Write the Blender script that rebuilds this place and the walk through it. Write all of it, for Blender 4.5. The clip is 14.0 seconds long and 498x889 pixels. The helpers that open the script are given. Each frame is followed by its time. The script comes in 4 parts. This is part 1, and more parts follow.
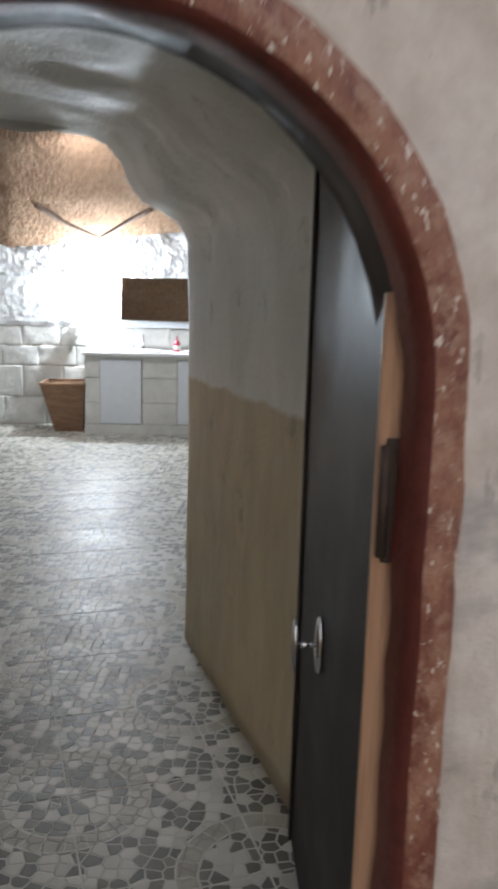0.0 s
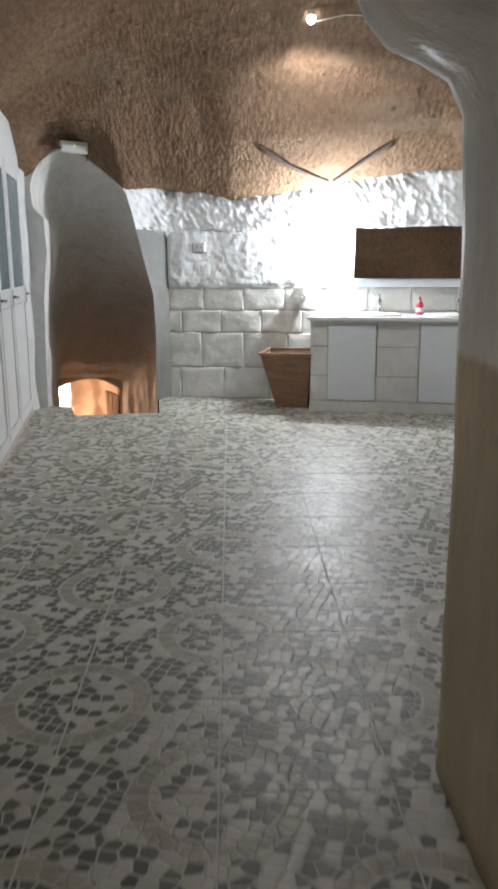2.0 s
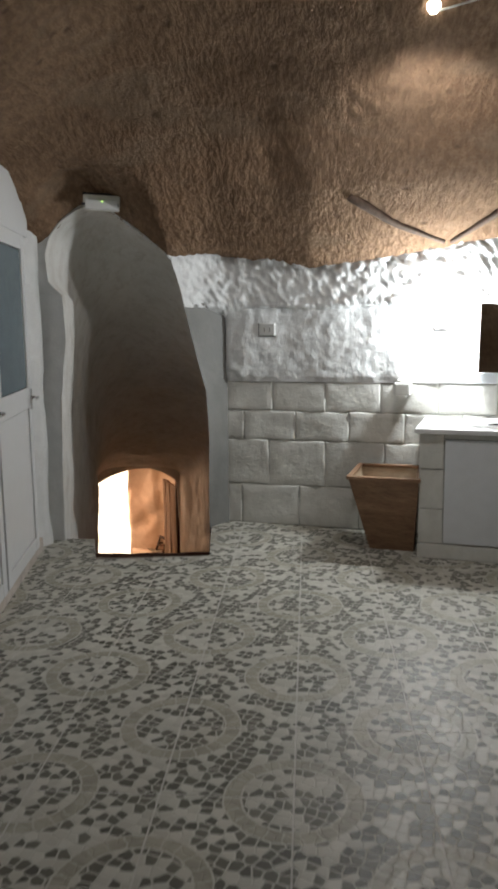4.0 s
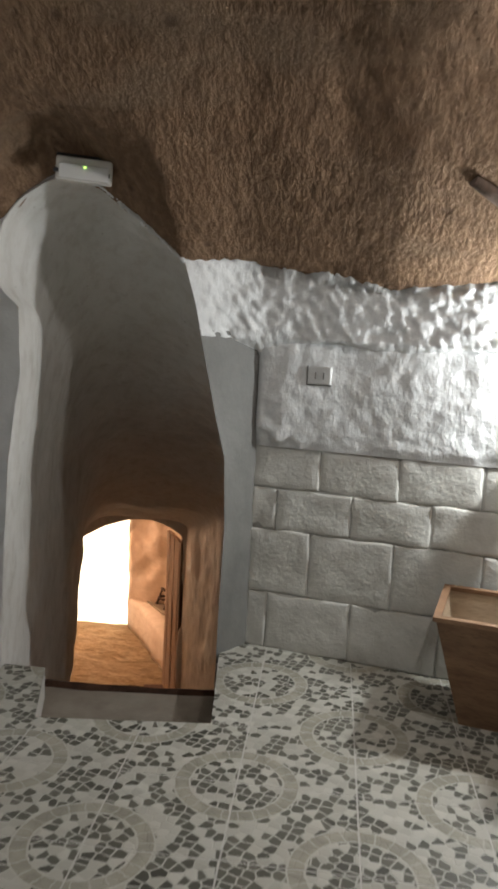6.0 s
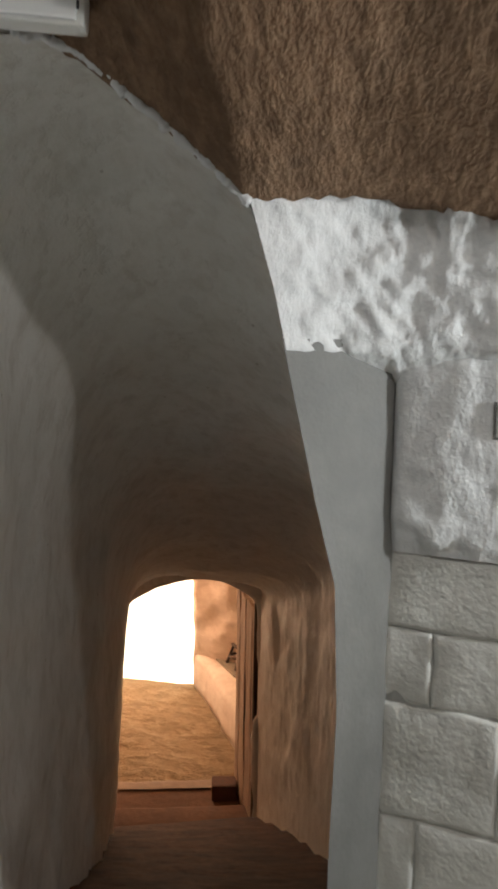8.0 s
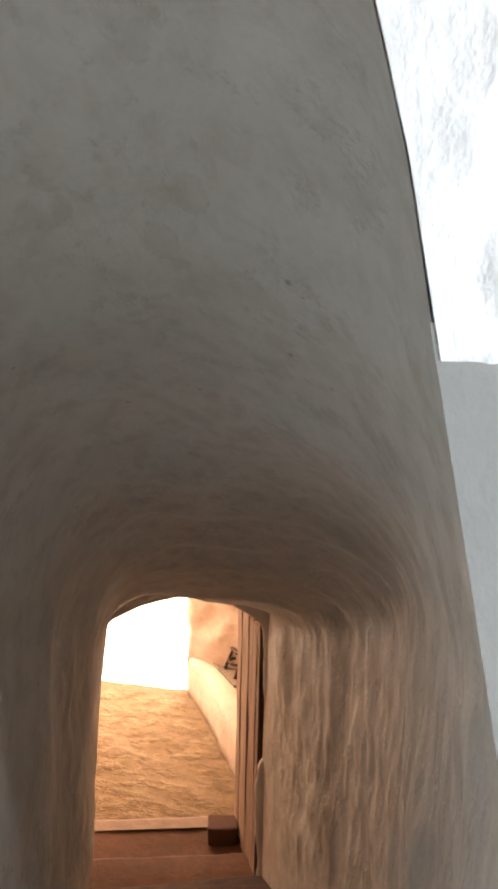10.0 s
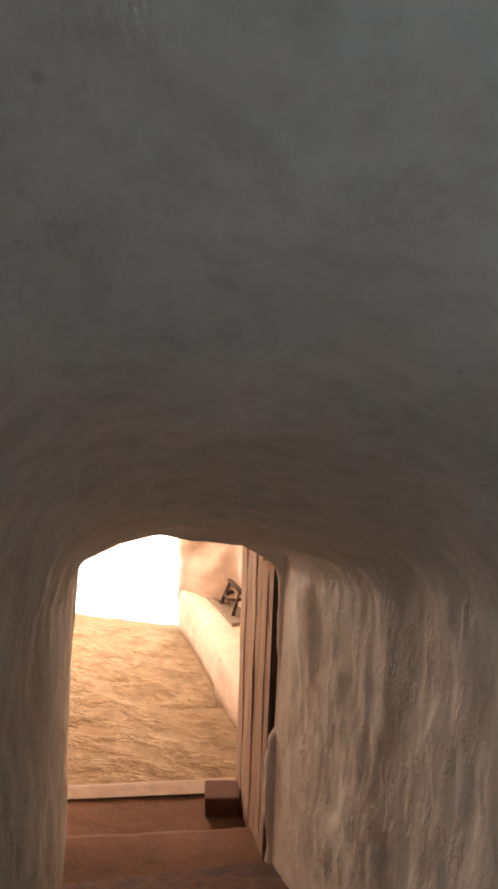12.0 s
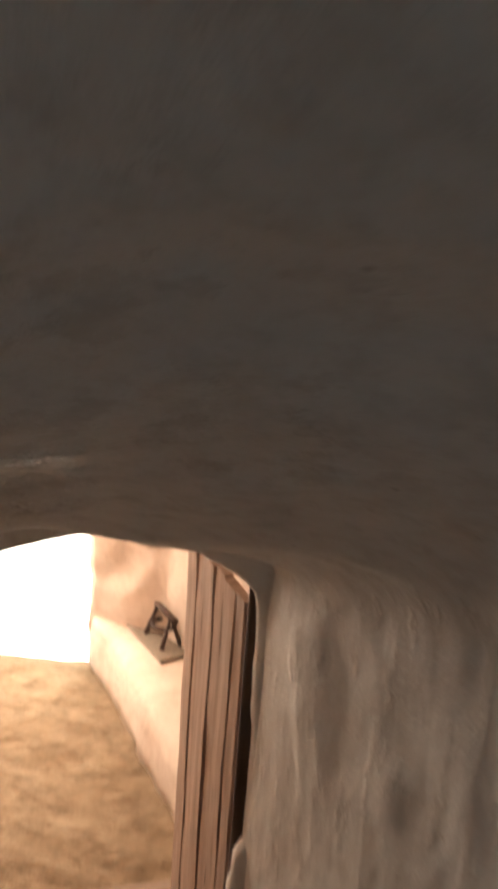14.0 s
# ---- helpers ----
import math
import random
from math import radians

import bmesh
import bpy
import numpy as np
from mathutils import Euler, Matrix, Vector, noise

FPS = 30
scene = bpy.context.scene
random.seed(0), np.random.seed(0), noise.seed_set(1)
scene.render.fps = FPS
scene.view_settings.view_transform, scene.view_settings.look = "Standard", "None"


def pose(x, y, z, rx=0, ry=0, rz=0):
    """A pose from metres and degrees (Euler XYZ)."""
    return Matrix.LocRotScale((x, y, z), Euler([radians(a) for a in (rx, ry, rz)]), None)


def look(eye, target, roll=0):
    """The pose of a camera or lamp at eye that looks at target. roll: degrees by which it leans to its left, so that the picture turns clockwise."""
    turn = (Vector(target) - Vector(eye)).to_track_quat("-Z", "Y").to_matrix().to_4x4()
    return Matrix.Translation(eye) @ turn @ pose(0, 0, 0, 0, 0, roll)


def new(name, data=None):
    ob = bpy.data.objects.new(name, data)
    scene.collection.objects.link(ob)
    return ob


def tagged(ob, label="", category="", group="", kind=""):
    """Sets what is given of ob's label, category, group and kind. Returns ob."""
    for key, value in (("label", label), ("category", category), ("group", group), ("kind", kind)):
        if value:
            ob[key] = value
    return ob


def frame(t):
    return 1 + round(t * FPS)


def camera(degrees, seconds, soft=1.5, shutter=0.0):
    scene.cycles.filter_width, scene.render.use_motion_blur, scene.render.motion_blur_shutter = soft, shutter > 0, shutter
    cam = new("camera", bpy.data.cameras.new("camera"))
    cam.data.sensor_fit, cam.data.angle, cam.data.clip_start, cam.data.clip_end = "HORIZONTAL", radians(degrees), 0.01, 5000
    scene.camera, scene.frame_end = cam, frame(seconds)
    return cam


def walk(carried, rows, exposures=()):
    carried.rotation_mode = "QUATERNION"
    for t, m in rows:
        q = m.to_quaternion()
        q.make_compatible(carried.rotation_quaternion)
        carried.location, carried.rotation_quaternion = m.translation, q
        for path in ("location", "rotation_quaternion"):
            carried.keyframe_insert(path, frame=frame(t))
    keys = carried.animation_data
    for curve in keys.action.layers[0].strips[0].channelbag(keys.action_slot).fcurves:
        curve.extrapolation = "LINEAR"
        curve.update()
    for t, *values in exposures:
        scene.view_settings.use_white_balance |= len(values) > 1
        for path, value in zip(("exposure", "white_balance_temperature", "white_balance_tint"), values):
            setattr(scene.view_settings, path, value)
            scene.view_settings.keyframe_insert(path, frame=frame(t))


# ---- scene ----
cam = camera(35.0, 14.0, soft=3.2, shutter=0.4)
EXPOSURES = [(0, 1.35, 6200, 10), (1, 1.2, 6400, 10), (2, 0.95, 6500, 10), (2.5, 0.8, 6600, 10), (3, 0.5, 6800, 10), (5.5, -0.15, 7000, 10), (6, 0.1, 7100, 11), (6.5, 0.2, 7100, 11), (7.5, 0.35, 7100, 11), (8, 0.3, 6950, 10), (8.5, 0.6, 7050, 11), (11, 1.3, 6100, 9), (11.5, 1.25, 6000, 8), (12.5, 1.3, 5400, 1), (13.0, 1.3, 5400, 1), (14, 1.2, 5200, -3)]
PATH = [
    (0, (1.602, -2.445, 1.389), (2.221, -0.576, 1.039), 1.6),
    (0.5, (1.678, -2.159, 1.305), (2.086, -0.248, 0.883), 1.3),
    (1, (1.814, -1.859, 1.305), (1.915, 0.083, 0.84), -0.5),
    (1.5, (1.85, -1.667, 1.294), (1.886, 0.271, 0.802), -0.8),
    (2, (1.823, -1.232, 1.302), (1.866, 0.718, 0.861), -0.4),
    (2.5, (1.826, -0.764, 1.394), (1.868, 1.197, 1.004), -1.7),
    (3, (1.839, -0.209, 1.469), (1.725, 1.754, 1.103), -1.9),
    (5.5, (1.667, 2.21, 1.631), (1.493, 4.186, 1.376), 0.9),
    (6, (1.589, 2.698, 1.647), (1.39, 4.67, 1.382), 3.0),
    (6.5, (1.585, 3.21, 1.664), (1.317, 5.168, 1.356), 1.7),
    (7, (1.435, 3.664, 1.684), (1.126, 5.616, 1.374), 2.6),
    (7.5, (1.342, 4.152, 1.666), (1.01, 6.104, 1.384), 1.3),
    (8, (1.225, 4.61, 1.667), (0.848, 6.558, 1.411), 1.1),
    (8.5, (1.075, 4.986, 1.67), (0.707, 6.931, 1.385), 1.4),
    (11, (0.727, 6.381, 1.702), (0.37, 8.286, 1.208), 1.0),
    (11.5, (0.569, 6.637, 1.599), (0.232, 8.522, 1.023), 1.0),
    (12, (0.526, 7.181, 1.327), (0.213, 9.072, 0.759), 1.8),
    (12.5, (0.419, 7.484, 1.192), (0.217, 9.201, 0.188), -0.9),
    (13, (0.314, 7.816, 1.02), (0.217, 9.446, -0.135), 0.1),
    (13.5, (0.274, 8.173, 0.88), (0.212, 9.939, -0.058), 1.5),
    (14, (0.111, 8.651, 0.615), (0.014, 10.581, 0.101), 4.2),
]
walk(cam, [(t, look(eye, target, roll)) for t, eye, target, roll in PATH], EXPOSURES)

# ---- world and lights ----
world = bpy.data.worlds.new("sky")
scene.world = world
world.use_nodes = True
wn = world.node_tree.nodes
sky = wn.new("ShaderNodeTexSky")
sky.sky_type = "NISHITA"
sky.sun_disc = False
sky.sun_elevation, sky.sun_rotation = radians(40), radians(200)
world.node_tree.links.new(sky.outputs[0], wn["Background"].inputs[0])
wn["Background"].inputs[1].default_value = 0.055


def lamp(name, kind, place, watts, colour, size=0.05, target=None, wide=None):
    data = bpy.data.lights.new(name, kind)
    data.energy, data.color = watts, colour
    if kind == "AREA":
        data.shape, data.size, data.size_y = "RECTANGLE", size, wide or size
    else:
        data.shadow_soft_size = size
    ob = new(name, data)
    ob.matrix_world = look(place, target) if target else Matrix.Translation(place)
    return ob


COOL, WARM = (0.84, 0.93, 1.0), (1.0, 0.55, 0.33)
sun = lamp("sun", "SUN", (0, 0, 20), 3.0, (1.0, 0.93, 0.82), 0.05)
sun.data.angle = radians(0.53)
sun.matrix_world = look((0, 0, 20), (4, -14, 5))
lamp("vanity_light", "POINT", (2.76, 6.31, 1.58), 64, COOL, 0.05)
bulb_light = lamp("bulb_light", "SPOT", (2.42, 4.89, 2.90), 44, (0.95, 0.97, 1.0), 0.05, (2.42, 4.891, 0.0))
bulb_light.data.spot_size, bulb_light.data.spot_blend = radians(169), 0.22
lamp("doorway_light", "AREA", (-2.08, 14.42, -1.75), 66, WARM, 1.36, (-1.6, 11.6, -2.6), 1.9)

# ---- materials ----


class Nodes:
    """A small wrapper to write node materials in few lines."""

    def __init__(self, name):
        self.m = bpy.data.materials.new(name)
        self.m.use_nodes = True
        self.t = self.m.node_tree
        self.b = self.t.nodes["Principled BSDF"]

    def put(self, socket, value):
        if isinstance(value, bpy.types.NodeSocket):
            self.t.links.new(value, socket)
        elif isinstance(value, tuple) and len(value) == 3 and socket.type == "RGBA":
            socket.default_value = (*value, 1)
        else:
            socket.default_value = value

    def add(self, kind, out=0, **sockets):
        n = self.t.nodes.new("ShaderNode" + kind)
        for key, value in sockets.items():
            self.put(n.inputs[key.replace("_", " ")], value)
        return n.outputs[out]

    def place(self):
        return self.add("NewGeometry")

    def stretched(self, sx, sy, sz, turn=0.0, source=None):
        n = self.t.nodes.new("ShaderNodeMapping")
        self.put(n.inputs["Vector"], source or self.place())
        n.inputs["Scale"].default_value = (sx, sy, sz)
        n.inputs["Rotation"].default_value = (0, 0, turn)
        return n.outputs[0]

    def noise(self, scale, detail=4.0, rough=0.55, vector=None):
        return self.add("TexNoise", Vector=vector or self.place(), Scale=scale, Detail=detail, Roughness=rough)

    def voronoi(self, scale, feature="F1", out=0, vector=None, dims="3D", loose=1.0):
        n = self.t.nodes.new("ShaderNodeTexVoronoi")
        n.feature, n.voronoi_dimensions = feature, dims
        self.put(n.inputs["Vector"], vector or self.place())
        n.inputs["Scale"].default_value = scale
        n.inputs["Randomness"].default_value = loose
        return n.outputs[out]

    def math(self, kind, a, b=0.0, c=0.0):
        n = self.t.nodes.new("ShaderNodeMath")
        n.operation = kind
        for socket, value in zip(n.inputs, (a, b, c)):
            self.put(socket, value)
        return n.outputs[0]

    def ramp(self, source, low, high, a=0.0, b=1.0):
        n = self.t.nodes.new("ShaderNodeMapRange")
        for socket, value in zip(n.inputs, (source, low, high, a, b)):
            self.put(socket, value)
        return n.outputs[0]

    def mix(self, fac, a, b):
        n = self.t.nodes.new("ShaderNodeMix")
        n.data_type = "RGBA"
        self.put(n.inputs[0], fac)
        self.put(n.inputs[6], a)
        self.put(n.inputs[7], b)
        return n.outputs[2]

    def xyz(self, source=None):
        n = self.t.nodes.new("ShaderNodeSeparateXYZ")
        self.put(n.inputs[0], source or self.place())
        return n.outputs

    def done(self, colour, rough=0.8, bump=None, depth=0.01, strength=0.6, metal=0.0, spec=0.5):
        self.put(self.b.inputs["Base Color"], colour)
        self.put(self.b.inputs["Roughness"], rough)
        self.put(self.b.inputs["Metallic"], metal)
        self.put(self.b.inputs["Specular IOR Level"], spec)
        if bump is not None:
            self.put(self.b.inputs["Normal"], self.add("Bump", Strength=strength, Distance=depth, Height=bump))
        return self.m


def plain(name, colour, rough=0.6, metal=0.0, vary=0.12, scale=14.0, depth=0.001, spec=0.5):
    """One colour with faint grain and wear at two scales."""
    k = Nodes(name)
    n1, n2 = k.noise(scale), k.noise(scale * 9)
    dark = tuple(c * (1 - vary * 2) for c in colour)
    col = k.mix(k.ramp(k.math("MULTIPLY_ADD", n2, 0.35, k.math("MULTIPLY", n1, 0.65)), 0.35, 0.65), dark, colour)
    return k.done(col, k.ramp(n1, 0.3, 0.7, rough * 0.85, min(1, rough * 1.15)), n2, depth, 0.4, metal, spec)


def plaster(name, light, dark, rough=0.75, depth=0.012, streak=False, spec=0.5):
    k = Nodes(name)
    at = k.stretched(1.0, 1.0, 0.35) if streak else k.place()
    big, mid, fine = k.noise(1.3, 3, 0.6), k.noise(9, 5, 0.6, at), k.noise(70, 3)
    stain = k.ramp(k.math("MULTIPLY_ADD", mid, 0.5, k.math("MULTIPLY", big, 0.5)), 0.38, 0.62)
    col = k.mix(stain, dark, light)
    spots = k.ramp(k.voronoi(3.2), 0.012, 0.03)
    col = k.mix(k.math("MULTIPLY", k.math("SUBTRACT", 1.0, spots), 0.12), col, (0.1, 0.09, 0.08))
    h = k.math("MULTIPLY_ADD", mid, 1.0, k.math("MULTIPLY", fine, 0.22))
    return k.done(col, k.ramp(mid, 0.3, 0.7, rough - 0.1, rough + 0.1), h, depth, 0.7, spec=spec)


def rock_material():
    """Hand-cut brown rock: short chisel strokes, smoother greyish seams, pits and grit."""
    k = Nodes("rock")
    chisel = k.noise(1.0, 4, 0.6, k.stretched(30, 11, 18, 0.45))
    fine, big = k.noise(60, 5, 0.7), k.noise(0.9, 4, 0.6)
    smooth = k.ramp(k.noise(1.0, 3, 0.6, k.stretched(0.7, 2.4, 2.4)), 0.54, 0.66)
    pits = k.ramp(k.voronoi(4.2), 0.04, 0.13)
    col = k.mix(k.ramp(big, 0.35, 0.65), (0.185, 0.104, 0.058), (0.285, 0.175, 0.108))
    col = k.mix(k.math("MULTIPLY", k.ramp(fine, 0.35, 0.7), 0.45), col, (0.36, 0.245, 0.16))
    col = k.mix(k.math("MULTIPLY", k.ramp(chisel, 0.6, 0.42), 0.45), col, (0.115, 0.066, 0.04))
    col = k.mix(k.math("MULTIPLY", smooth, 0.45), col, (0.25, 0.18, 0.125))
    col = k.mix(k.math("MULTIPLY", k.math("SUBTRACT", 1.0, pits), 0.65), col, (0.09, 0.055, 0.035))
    stroke = k.math("MULTIPLY", chisel, k.math("SUBTRACT", 1.0, k.math("MULTIPLY", smooth, 0.75)))
    h = k.math("ADD", stroke, k.math("MULTIPLY_ADD", fine, 0.35, k.math("MULTIPLY", pits, 0.3)))
    return k.done(col, 0.92, h, 0.04, 0.9, spec=0.2)


TILE, TX, TY = 0.447, 1.332, 5.444


def mosaic_material():
    """Printed stone mosaic: rings round every other tile corner, small dark pieces and larger pale ones."""
    k = Nodes("mosaic_tile")
    x, y, _ = k.xyz()
    wob = k.noise(26, 2)
    u = k.math("DIVIDE", k.math("SUBTRACT", x, TX), TILE * 2)
    v = k.math("DIVIDE", k.math("SUBTRACT", y, TY), TILE * 2)

    def near(a, off):
        return k.math("SUBTRACT", k.math("FRACT", k.math("ADD", a, off)), 0.5)

    u1, v1, u2, v2 = near(u, 0.5), near(v, 0.5), near(u, 0.0), near(v, 0.0)
    r1 = k.math("SQRT", k.math("MULTIPLY_ADD", u1, u1, k.math("MULTIPLY", v1, v1)))
    r2 = k.math("SQRT", k.math("MULTIPLY_ADD", u2, u2, k.math("MULTIPLY", v2, v2)))
    first = k.math("LESS_THAN", r1, r2)
    r = k.math("MULTIPLY", k.math("MINIMUM", r1, r2), TILE * 2)
    angle = k.mix(first, k.math("ARCTAN2", v2, u2), k.math("ARCTAN2", v1, u1))
    r = k.math("MULTIPLY_ADD", k.math("SUBTRACT", wob, 0.5), 0.012, r)
    ring = k.math("MULTIPLY", k.math("GREATER_THAN", r, 0.178), k.math("LESS_THAN", r, 0.230))
    wedge = k.math("ABSOLUTE", k.math("SUBTRACT", k.math("FRACT", k.math("MULTIPLY_ADD", wob, 0.5, k.math("MULTIPLY", angle, 3.66))), 0.5))
    ring_line = k.ramp(wedge, 0.44, 0.48)
    shade = k.noise(9, 1)
    ring_col = k.mix(k.ramp(shade, 0.4, 0.6), (0.42, 0.395, 0.33), (0.33, 0.31, 0.255))
    ring_col = k.mix(ring_line, ring_col, (0.53, 0.52, 0.465))
    at = k.stretched(1, 1, 0, 0.35)
    scale, loose = 25.0, 0.68
    edge = k.voronoi(scale, "DISTANCE_TO_EDGE", 0, at, "2D", loose)
    sep = k.xyz(k.voronoi(scale, "F1", 1, at, "2D", loose))
    middle = k.xyz(k.voronoi(scale, "F1", 2, at, "2D", loose))
    px, py, _ = k.xyz(at)
    tilt = k.math("ADD", k.math("MULTIPLY", k.math("SUBTRACT", px, middle[0]), k.math("SUBTRACT", sep[1], 0.5)), k.math("MULTIPLY", k.math("SUBTRACT", py, middle[1]), k.math("SUBTRACT", sep[2], 0.5)))
    pale_piece = k.math("GREATER_THAN", sep[0], 0.57)
    dark = k.mix(sep[1], (0.075, 0.073, 0.06), (0.155, 0.148, 0.122))
    pale = k.mix(sep[2], (0.46, 0.45, 0.40), (0.60, 0.585, 0.53))
    joint = (0.55, 0.54, 0.485)
    stone = k.mix(pale_piece, dark, pale)
    gap = k.mix(pale_piece, (0.075, 0.075, 0.075), (0.05, 0.05, 0.05))
    solid = k.math("GREATER_THAN", edge, gap)
    col = k.mix(solid, joint, stone)
    col = k.mix(ring, col, ring_col)
    rim = k.math("MULTIPLY", k.math("GREATER_THAN", r, 0.171), k.math("LESS_THAN", r, 0.178))
    rim = k.math("MAXIMUM", rim, k.math("MULTIPLY", k.math("GREATER_THAN", r, 0.230), k.math("LESS_THAN", r, 0.236)))
    col = k.mix(rim, col, joint)
    dirt = k.ramp(k.noise(2.2, 5, 0.65), 0.35, 0.7)
    col = k.mix(k.math("MULTIPLY", dirt, 0.2), col, (0.22, 0.19, 0.14))
    h = k.math("MULTIPLY_ADD", tilt, 26.0, k.ramp(edge, 0.0, 0.11))
    rough = k.math("MULTIPLY_ADD", dirt, 0.12, k.mix(solid, (0.75, 0.75, 0.75), (0.40, 0.40, 0.40)))
    return k.done(col, rough, h, 0.0013, 0.9, spec=0.36)


def two_tone_material():
    """Corridor paint: grey-white above, ochre wash below a ragged line."""
    k = Nodes("two_tone_paint")
    x, y, z = k.xyz()
    mid, big, fine = k.noise(7, 5, 0.6, k.stretched(1, 1, 0.4)), k.noise(1.6, 4), k.noise(60, 3)
    line = k.math("MULTIPLY_ADD", k.math("SUBTRACT", k.noise(5, 3), 0.5), 0.06, z)
    top = k.mix(k.ramp(big, 0.35, 0.65), (0.68, 0.67, 0.645), (0.78, 0.77, 0.745))
    low = k.mix(k.ramp(mid, 0.35, 0.65), (0.44, 0.355, 0.225), (0.58, 0.485, 0.33))
    col = k.mix(k.ramp(line, 1.085, 1.105), low, top)
    grime = k.ramp(k.noise(6, 5, 0.7), 0.60, 0.70)
    col = k.mix(k.math("MULTIPLY", grime, 0.45), col, (0.17, 0.15, 0.125))
    damp = k.ramp(k.noise(3.0, 4, 0.6, k.stretched(1, 1, 0.35)), 0.5, 0.68)
    col = k.mix(k.math("MULTIPLY", damp, 0.3), col, (0.34, 0.28, 0.18))
    return k.done(col, k.ramp(mid, 0.3, 0.7, 0.45, 0.7), k.math("MULTIPLY_ADD", fine, 0.25, mid), 0.016, 0.7)


def white_rock_material():
    """Thick whitewash over chiselled rock: short slanting tool marks and fine grit."""
    k = Nodes("whitewashed_rock")
    marks, mid, fine = k.noise(1.0, 4, 0.6, k.stretched(34, 26, 20, 0.3)), k.noise(9, 5, 0.6), k.noise(90, 3)
    col = k.mix(k.ramp(mid, 0.35, 0.65), (0.66, 0.665, 0.665), (0.76, 0.765, 0.765))
    col = k.mix(k.math("MULTIPLY", k.ramp(marks, 0.62, 0.72), 0.18), col, (0.42, 0.40, 0.37))
    h = k.math("ADD", k.math("MULTIPLY", marks, 0.8), k.math("MULTIPLY_ADD", fine, 0.12, mid))
    return k.done(col, 0.7, h, 0.014, 0.65, spec=0.35)


def tunnel_material():
    """White lime wash over earth, with damp streaks, worn flakes and scuffs."""
    k = Nodes("tunnel_plaster")
    streak = k.noise(10, 5, 0.6, k.stretched(1.4, 1.4, 0.55))
    big, fine, mid = k.noise(1.1, 4, 0.6), k.noise(55, 4, 0.6), k.noise(5, 5, 0.65)
    flakes = k.ramp(k.noise(11, 5, 0.65, k.stretched(1, 1, 0.45)), 0.54, 0.62)
    col = k.mix(k.ramp(big, 0.35, 0.65), (0.69, 0.675, 0.64), (0.79, 0.78, 0.755))
    col = k.mix(k.math("MULTIPLY", k.ramp(streak, 0.48, 0.66), 0.22), col, (0.42, 0.375, 0.31))
    col = k.mix(k.math("MULTIPLY", k.ramp(mid, 0.5, 0.68), 0.22), col, (0.45, 0.42, 0.37))
    col = k.mix(k.math("MULTIPLY", flakes, 0.20), col, (0.40, 0.35, 0.29))
    specks = k.ramp(k.voronoi(7), 0.03, 0.06)
    col = k.mix(k.math("MULTIPLY", k.math("SUBTRACT", 1.0, specks), 0.45), col, (0.22, 0.18, 0.14))
    col = k.mix(k.math("MULTIPLY", k.ramp(fine, 0.5, 0.75), 0.16), col, (0.50, 0.46, 0.40))
    h = k.math("ADD", k.math("MULTIPLY", streak, 1.0), k.math("MULTIPLY_ADD", fine, 0.45, k.math("MULTIPLY", flakes, 0.4)))
    return k.done(col, k.ramp(streak, 0.4, 0.65, 0.55, 0.85), h, 0.012, 0.42, spec=0.3)


def wood_material(name, light, dark, rough=0.6, along="z", depth=0.002, spec=0.4):
    k = Nodes(name)
    s = {"x": (1.2, 22, 22), "y": (22, 1.2, 22), "z": (22, 22, 1.2)}[along]
    grain, fine = k.noise(1.0, 6, 0.6, k.stretched(*s)), k.noise(1.0, 3, 0.5, k.stretched(*(c * 5 for c in s)))
    col = k.mix(k.ramp(grain, 0.3, 0.7), dark, light)
    col = k.mix(k.math("MULTIPLY", k.ramp(fine, 0.5, 0.75), 0.5), col, tuple(c * 0.55 for c in dark))
    return k.done(col, k.ramp(grain, 0.3, 0.7, rough - 0.1, rough + 0.12), k.math("MULTIPLY_ADD", fine, 0.4, grain), depth, 0.7, spec=spec)


def worn_paint_material():
    """Red-brown painted arch, rubbed through to pale plaster in blotches and nicks."""
    k = Nodes("red_brown_paint")
    n, fine, rub = k.noise(13, 6, 0.7, k.stretched(1, 1, 0.6)), k.noise(70, 4, 0.6), k.noise(28, 5, 0.7)
    nicks = k.ramp(k.noise(75, 3, 0.6, k.stretched(1, 1, 0.45)), 0.61, 0.65)
    col = k.mix(k.ramp(n, 0.40, 0.58), (0.15, 0.042, 0.028), (0.29, 0.135, 0.085))
    col = k.mix(k.math("MULTIPLY", k.ramp(rub, 0.50, 0.62), 0.65), col, (0.38, 0.235, 0.165))
    col = k.mix(nicks, col, (0.58, 0.49, 0.42))
    return k.done(col, k.ramp(n, 0.3, 0.7, 0.35, 0.65), k.math("MULTIPLY_ADD", fine, 0.35, k.math("ADD", n, rub)), 0.009, 0.7)


